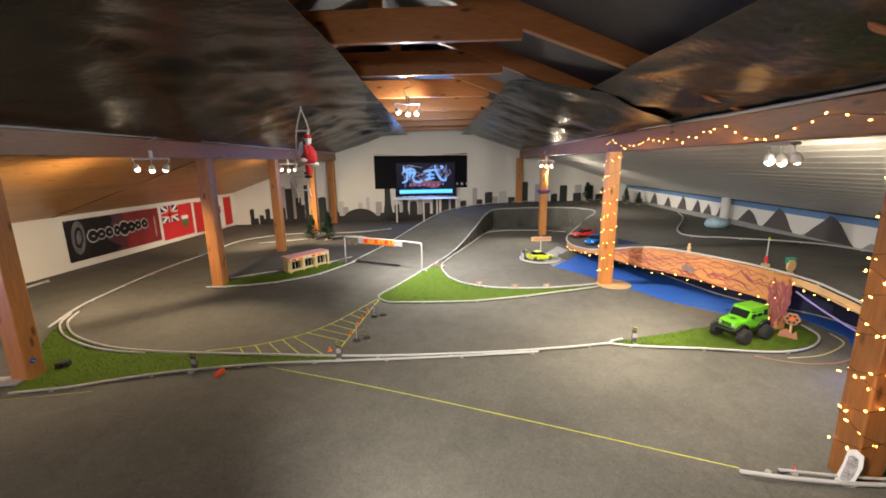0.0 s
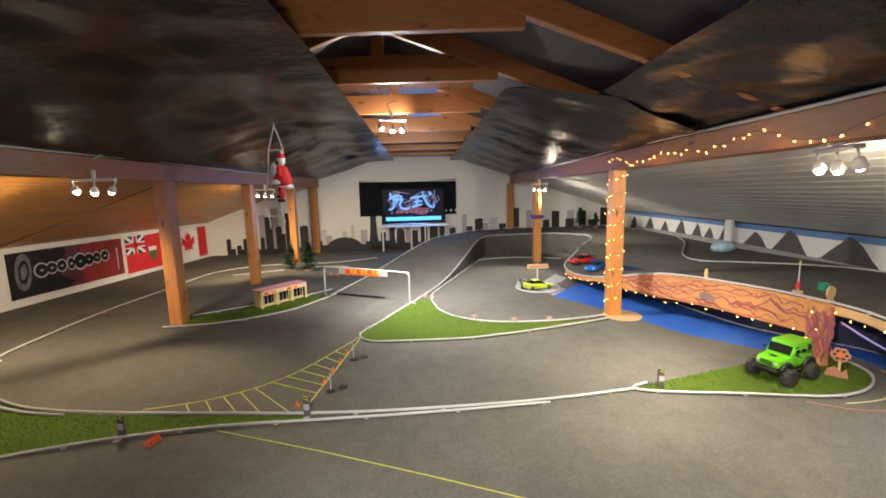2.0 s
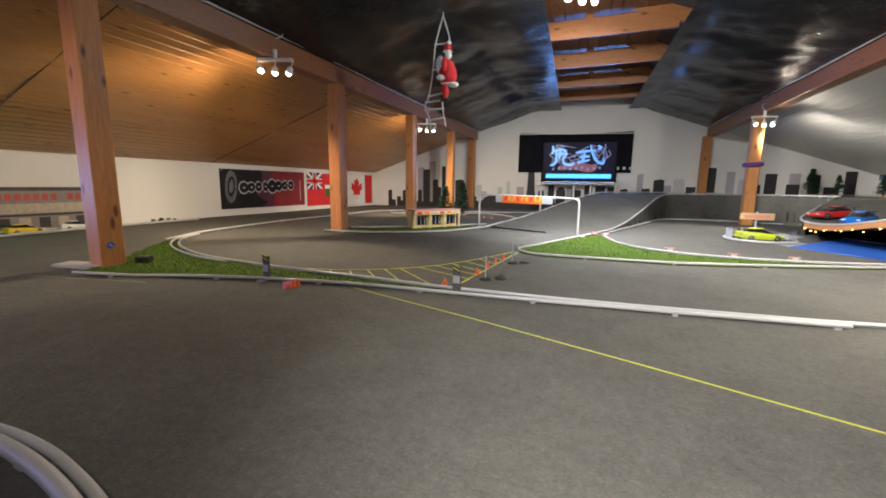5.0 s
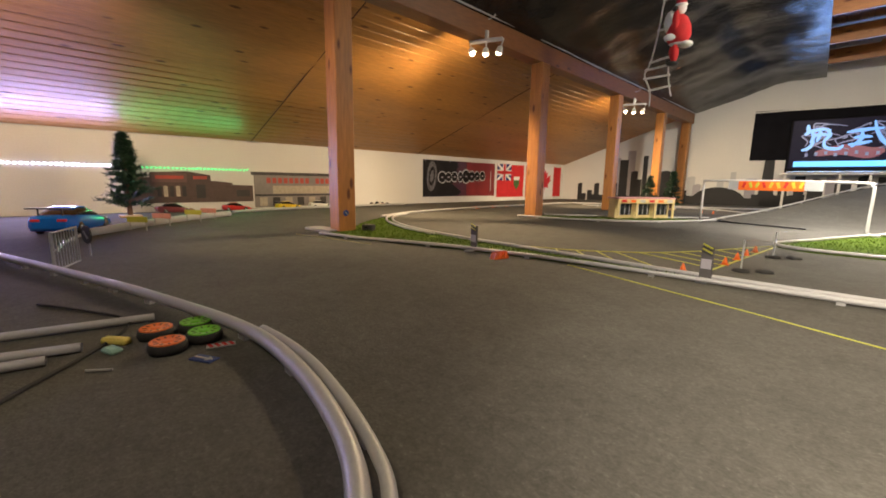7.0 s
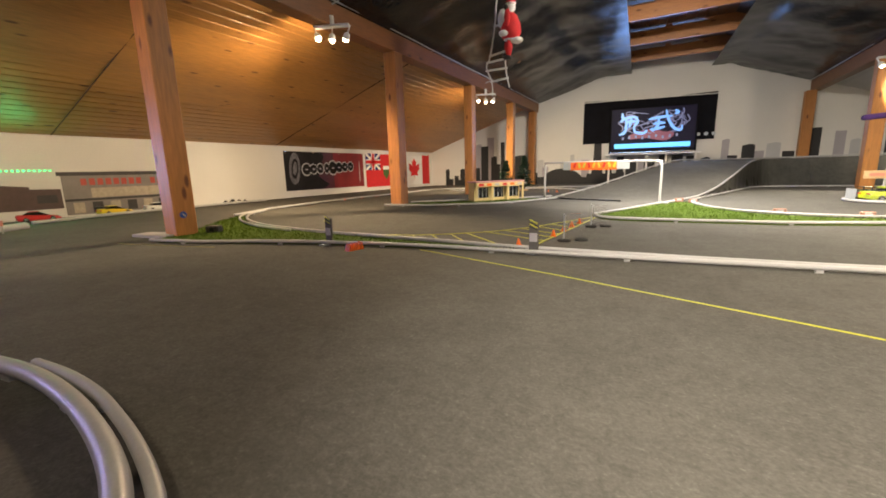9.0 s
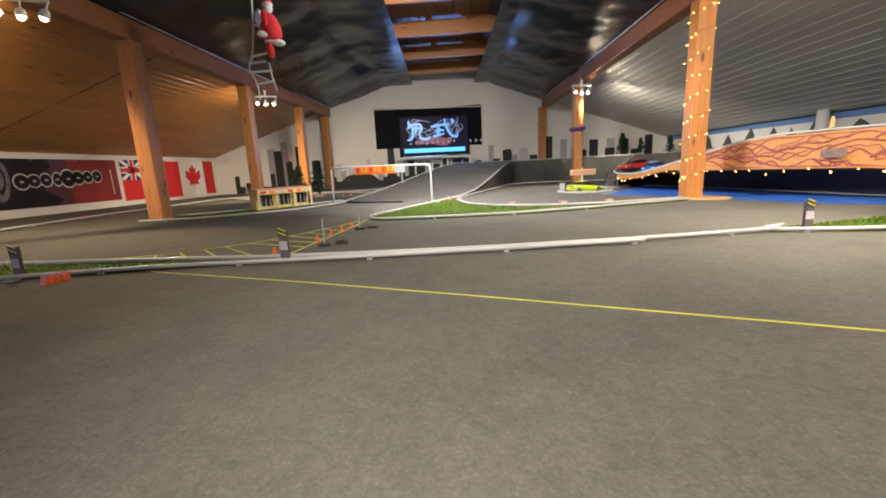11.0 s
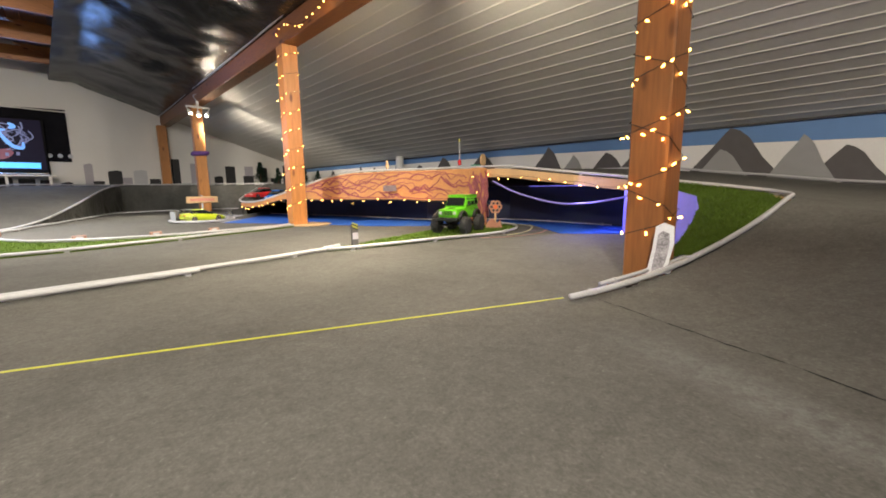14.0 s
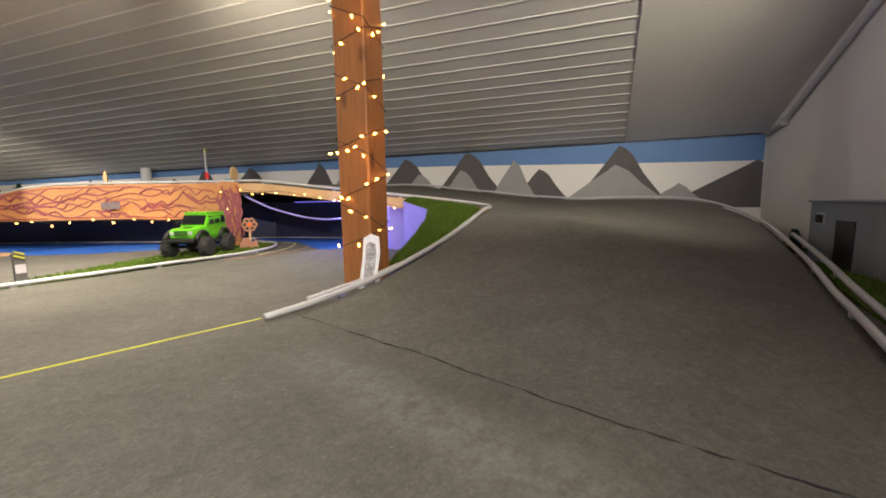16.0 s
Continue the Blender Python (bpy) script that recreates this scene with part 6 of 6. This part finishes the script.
part("disc", Geo().lathe([(0.028, 0), (0.028, 0.005)], 16, "x"), mat("sign_blue", (0.02, 0.07, 0.35), 0.4), o)
part("arrow", Geo().at(0.007, 0, 0, 45, 0, 0).box((0, 0, 0), (0.002, 0.008, 0.035)), WHITE_PIPE, o)
o = thing("black_box", "small black box at the post's foot", "box", (-3.78, 3.52, 0.0), 25)
part("case", Geo().box((0, 0, 0.035), (0.11, 0.08, 0.07), 0.012), BLACK, o)
part("lens", Geo().at(0, -0.042, 0.04, 90, 0, 0).lathe([(0.018, 0), (0.018, 0.006)], 12), GLASS_DARK, o)
plinth = thing("post_shim", "white board shim at the post's foot", "board", (-3.98, 3.25, 0), 10)
part("board", Geo().box((-0.12, 0, 0.012), (0.4, 0.16, 0.024), 0.004), WHITE_PIPE, plinth)

# model house and pipe by the partition
HOUSE = mat("slate_grey_board", (0.20, 0.22, 0.25), 0.6, vary=0.15)
house = thing("model_house", "grey model house with a dark doorway", "model building", (3.66, -0.23, 0))
part("wall", Geo().box((0, 0, 0.19), (0.96, 0.22, 0.38), 0.004), HOUSE, house)
part("roof", Geo().box((0, 0, 0.385), (0.99, 0.25, 0.012), 0.004), HOUSE, house)
part("door", Geo().box((0.06, 0.112, 0.14), (0.19, 0.006, 0.28)), BLACK, house, "open dark doorway")
wn = part("window", Geo().box((0.34, 0.113, 0.28), (0.11, 0.008, 0.07), 0.002), GREY_PAINT, house)
part("pane", Geo().box((0.34, 0.119, 0.28), (0.085, 0.004, 0.05)), GLASS_DARK, wn)
fir(3.45, -0.2, 0.39, 0.13, "tiny green bush on the model house roof", 31)
fir(4.28, -0.1, 0.0, 0.2, "tiny green bush beside the model house", 32)
lawn("dark green grass beside the model house", [(2.3, 0.25), (3.0, 0.16), (3.6, 0.0), (4.4, -0.14), (5.0, -0.2), (5.0, -0.4), (3.0, -0.42), (2.3, -0.2)], 9)
pipe_line = [(6.0, -0.42, 1.03), (5.6, -0.42, 1.1), (2.95, -0.42, 2.12)]
o = thing("corner_pipe", "white pipe with an elbow along the slope", "pipe", pipe_line[0])
part("pipe", Geo().tube([Vector(q) - Vector(pipe_line[0]) for q in pipe_line], 0.022, 10), WHITE_PIPE, o, smooth=True)
part("elbow", Geo().lathe([(0.03, -0.04), (0.034, 0), (0.03, 0.04)], 12), WHITE_PIPE, o).location = (-0.4, 0, 0.07)

# ---- drivers' corner clutter ----
for x, y, m, nm in ((-1.955, 1.57, ORANGE, "orange"), (-1.815, 1.575, ORANGE, "orange"), (-1.945, 1.672, LIME, "lime green"), (-1.838, 1.672, LIME, "lime green")):
    o = thing("spare_wheel", f"{nm} rimmed spare model wheel lying flat", "wheel", (x, y, 0), group="spare wheels")
    o.scale = (0.8,) * 3
    part("tyre", Geo().lathe([(0.050, 0), (0.058, 0.003), (0.062, 0.018), (0.059, 0.033), (0.054, 0.037)], 24), RUBBER, o, smooth=True)
    part("rim", Geo().lathe([(0.055, 0.034), (0.053, 0.0405), (0.046, 0.040), (0.018, 0.037), (0.014, 0.040), (0.006, 0.0405)], 20), m, o)
    for i in range(10):
        a = i * 0.62832
        part("spoke_gap", Geo().at(0.036 * math.cos(a), 0.036 * math.sin(a), 0.0385, 0, -5, math.degrees(a)).box((0, 0, 0), (0.014, 0.0055, 0.0035), 0.001), BLACK, o)
for pts in ([(-2.13, 1.59), (-2.26, 0.95)], [(-1.96, 1.40), (-2.1, 0.9)], [(-1.91, 1.33), (-1.98, 0.95)]):
    o = thing("loose_pipe", "loose white pipe lying on the carpet", "pipe", (*pts[0], 0), group="loose pipes")
    d = Vector(pts[1]) - Vector(pts[0])
    g = Geo().tube([(0, 0, 0.014), (d.x, d.y, 0.014)], 0.013, 10, caps=False)
    part("pipe", g, WHITE_PIPE, o, smooth=True)
    part("bore", Geo().tube([(d.x * 0.01, d.y * 0.01, 0.014), (d.x * 0.99, d.y * 0.99, 0.014)], 0.010, 8), BLACK, o)
for nm, at, rz, m, s in (("yellow", (-1.97, 1.475, 0), 40, mat("yellow_foam", (0.6, 0.5, 0.12), 0.9), (0.08, 0.03, 0.02)), ("pale green", (-1.90, 1.46, 0), 20, mat("mint_foam", (0.25, 0.42, 0.36), 0.9), (0.05, 0.035, 0.016))):
    o = thing("foam_piece", f"{nm} piece of foam on the carpet", "foam", at, rz)
    part("foam", Geo().box((0, 0, s[2] / 2), s, 0.006), m, o)
o = thing("sign_plate", "small blue plate with a white arrow lying flat", "sign plate", (-1.69, 1.635, 0), 30)
part("plate", Geo().box((0, 0, 0.002), (0.07, 0.035, 0.004), 0.001), mat("plate_blue", (0.02, 0.05, 0.2), 0.4), o)
part("arrow", Geo().prism([(-0.03, -0.004), (0.01, -0.004), (0.01, -0.012), (0.03, 0), (0.01, 0.012), (0.01, 0.004), (-0.03, 0.004)], 0.004, 0.005), WHITE_PIPE, o)
o = thing("sign_plate", "small red and white striped plate lying flat", "sign plate", (-1.76, 1.695, 0), 75)
part("plate", Geo().box((0, 0, 0.002), (0.075, 0.028, 0.004), 0.001), WHITE_PIPE, o)
for i in range(4):
    part("stripe", Geo().at(-0.027 + 0.018 * i, 0, 0.0045, 0, 0, 20).box((0, 0, 0), (0.008, 0.026, 0.002)), RED, o)
solid("thin_rod", Geo().tube([(-1.80, 1.40, 0.004), (-1.765, 1.45, 0.004)], 0.003, 6), WHITE_PIPE, "thin white rod on the carpet", "rod")
solid("black_cable", Geo().tube(smooth([(-2.6, 1.3, 0.006), (-2.4, 1.42, 0.006), (-2.2, 1.52, 0.006), (-2.06, 1.5, 0.006), (-1.9, 1.4, 0.006), (-1.75, 1.28, 0.006), (-1.55, 1.15, 0.006)], 6), 0.005, 6), RUBBER, "black cable trailing over the carpet", "cable", smooth=True)
o = thing("mesh_panel", "grey mesh panel standing by the barrier", "panel", (-3.4, 1.40, 0), -20)
part("frame", Geo().tube([(-0.15, 0, 0.01), (-0.15, 0, 0.2), (0.15, 0, 0.2), (0.15, 0, 0.01)], 0.006, 6, True), GREY_PAINT, o)
for i in range(9):
    part("wire", Geo().tube([(-0.13 + 0.0325 * i, 0, 0.01), (-0.13 + 0.0325 * i, 0, 0.2)], 0.003, 4), GREY_PAINT, o)
o = thing("round_arrow_sign", "round black sign with a white arrow", "sign", (-3.75, 1.5, 0), 20)
part("disc", Geo().at(0, 0, 0.13, 90, 0, 0).lathe([(0.055, -0.004), (0.055, 0.004)], 20), BLACK, o)
part("arrow", Geo().at(0, -0.006, 0.13, 0, 45, 0).box((0, 0, 0), (0.06, 0.003, 0.012)), WHITE_PIPE, o)
part("pole", Geo().tube([(0, 0.01, 0), (0, 0.01, 0.14)], 0.005, 6), GREY_PAINT, o)
for i, (x, y) in enumerate(((-5.0, 1.82), (-5.3, 2.05), (-5.65, 2.4), (-5.85, 2.6))):
    o = thing("curb_sign", "small pink and yellow board behind the curb", "sign", (x - 0.06, y + 0.08, 0), 40, "curb signs")
    part("board", Geo().box((0, 0, 0.1), (0.2, 0.008, 0.05), 0.002), (YELLOW, mat("pink_sign", (0.6, 0.25, 0.2), 0.5))[i % 2], o)
    for s in (-0.08, 0.08):
        part("leg", Geo().box((s, 0.006, 0.06), (0.012, 0.006, 0.12)), WHITE_PIPE, o)

# scraps in the wedge between the pipes at the post
for x, y, rz, m, nm, size in ((2.24, 2.27, 20, BLACK, "black", (0.07, 0.03, 0.015)), (2.33, 2.3, 60, RED, "red", (0.03, 0.015, 0.012)), (2.14, 2.26, 35, mat("grey_foam", (0.3, 0.3, 0.3), 0.9), "grey", (0.04, 0.03, 0.018)), (2.38, 2.2, 10, BLACK, "black", (0.09, 0.03, 0.012))):
    o = thing("scrap", f"small {nm} scrap between the white pipes", "scrap", (x, y, 0), rz, "scraps")
    part("piece", Geo().box((0, 0, size[2] / 2), size, 0.003), m, o)
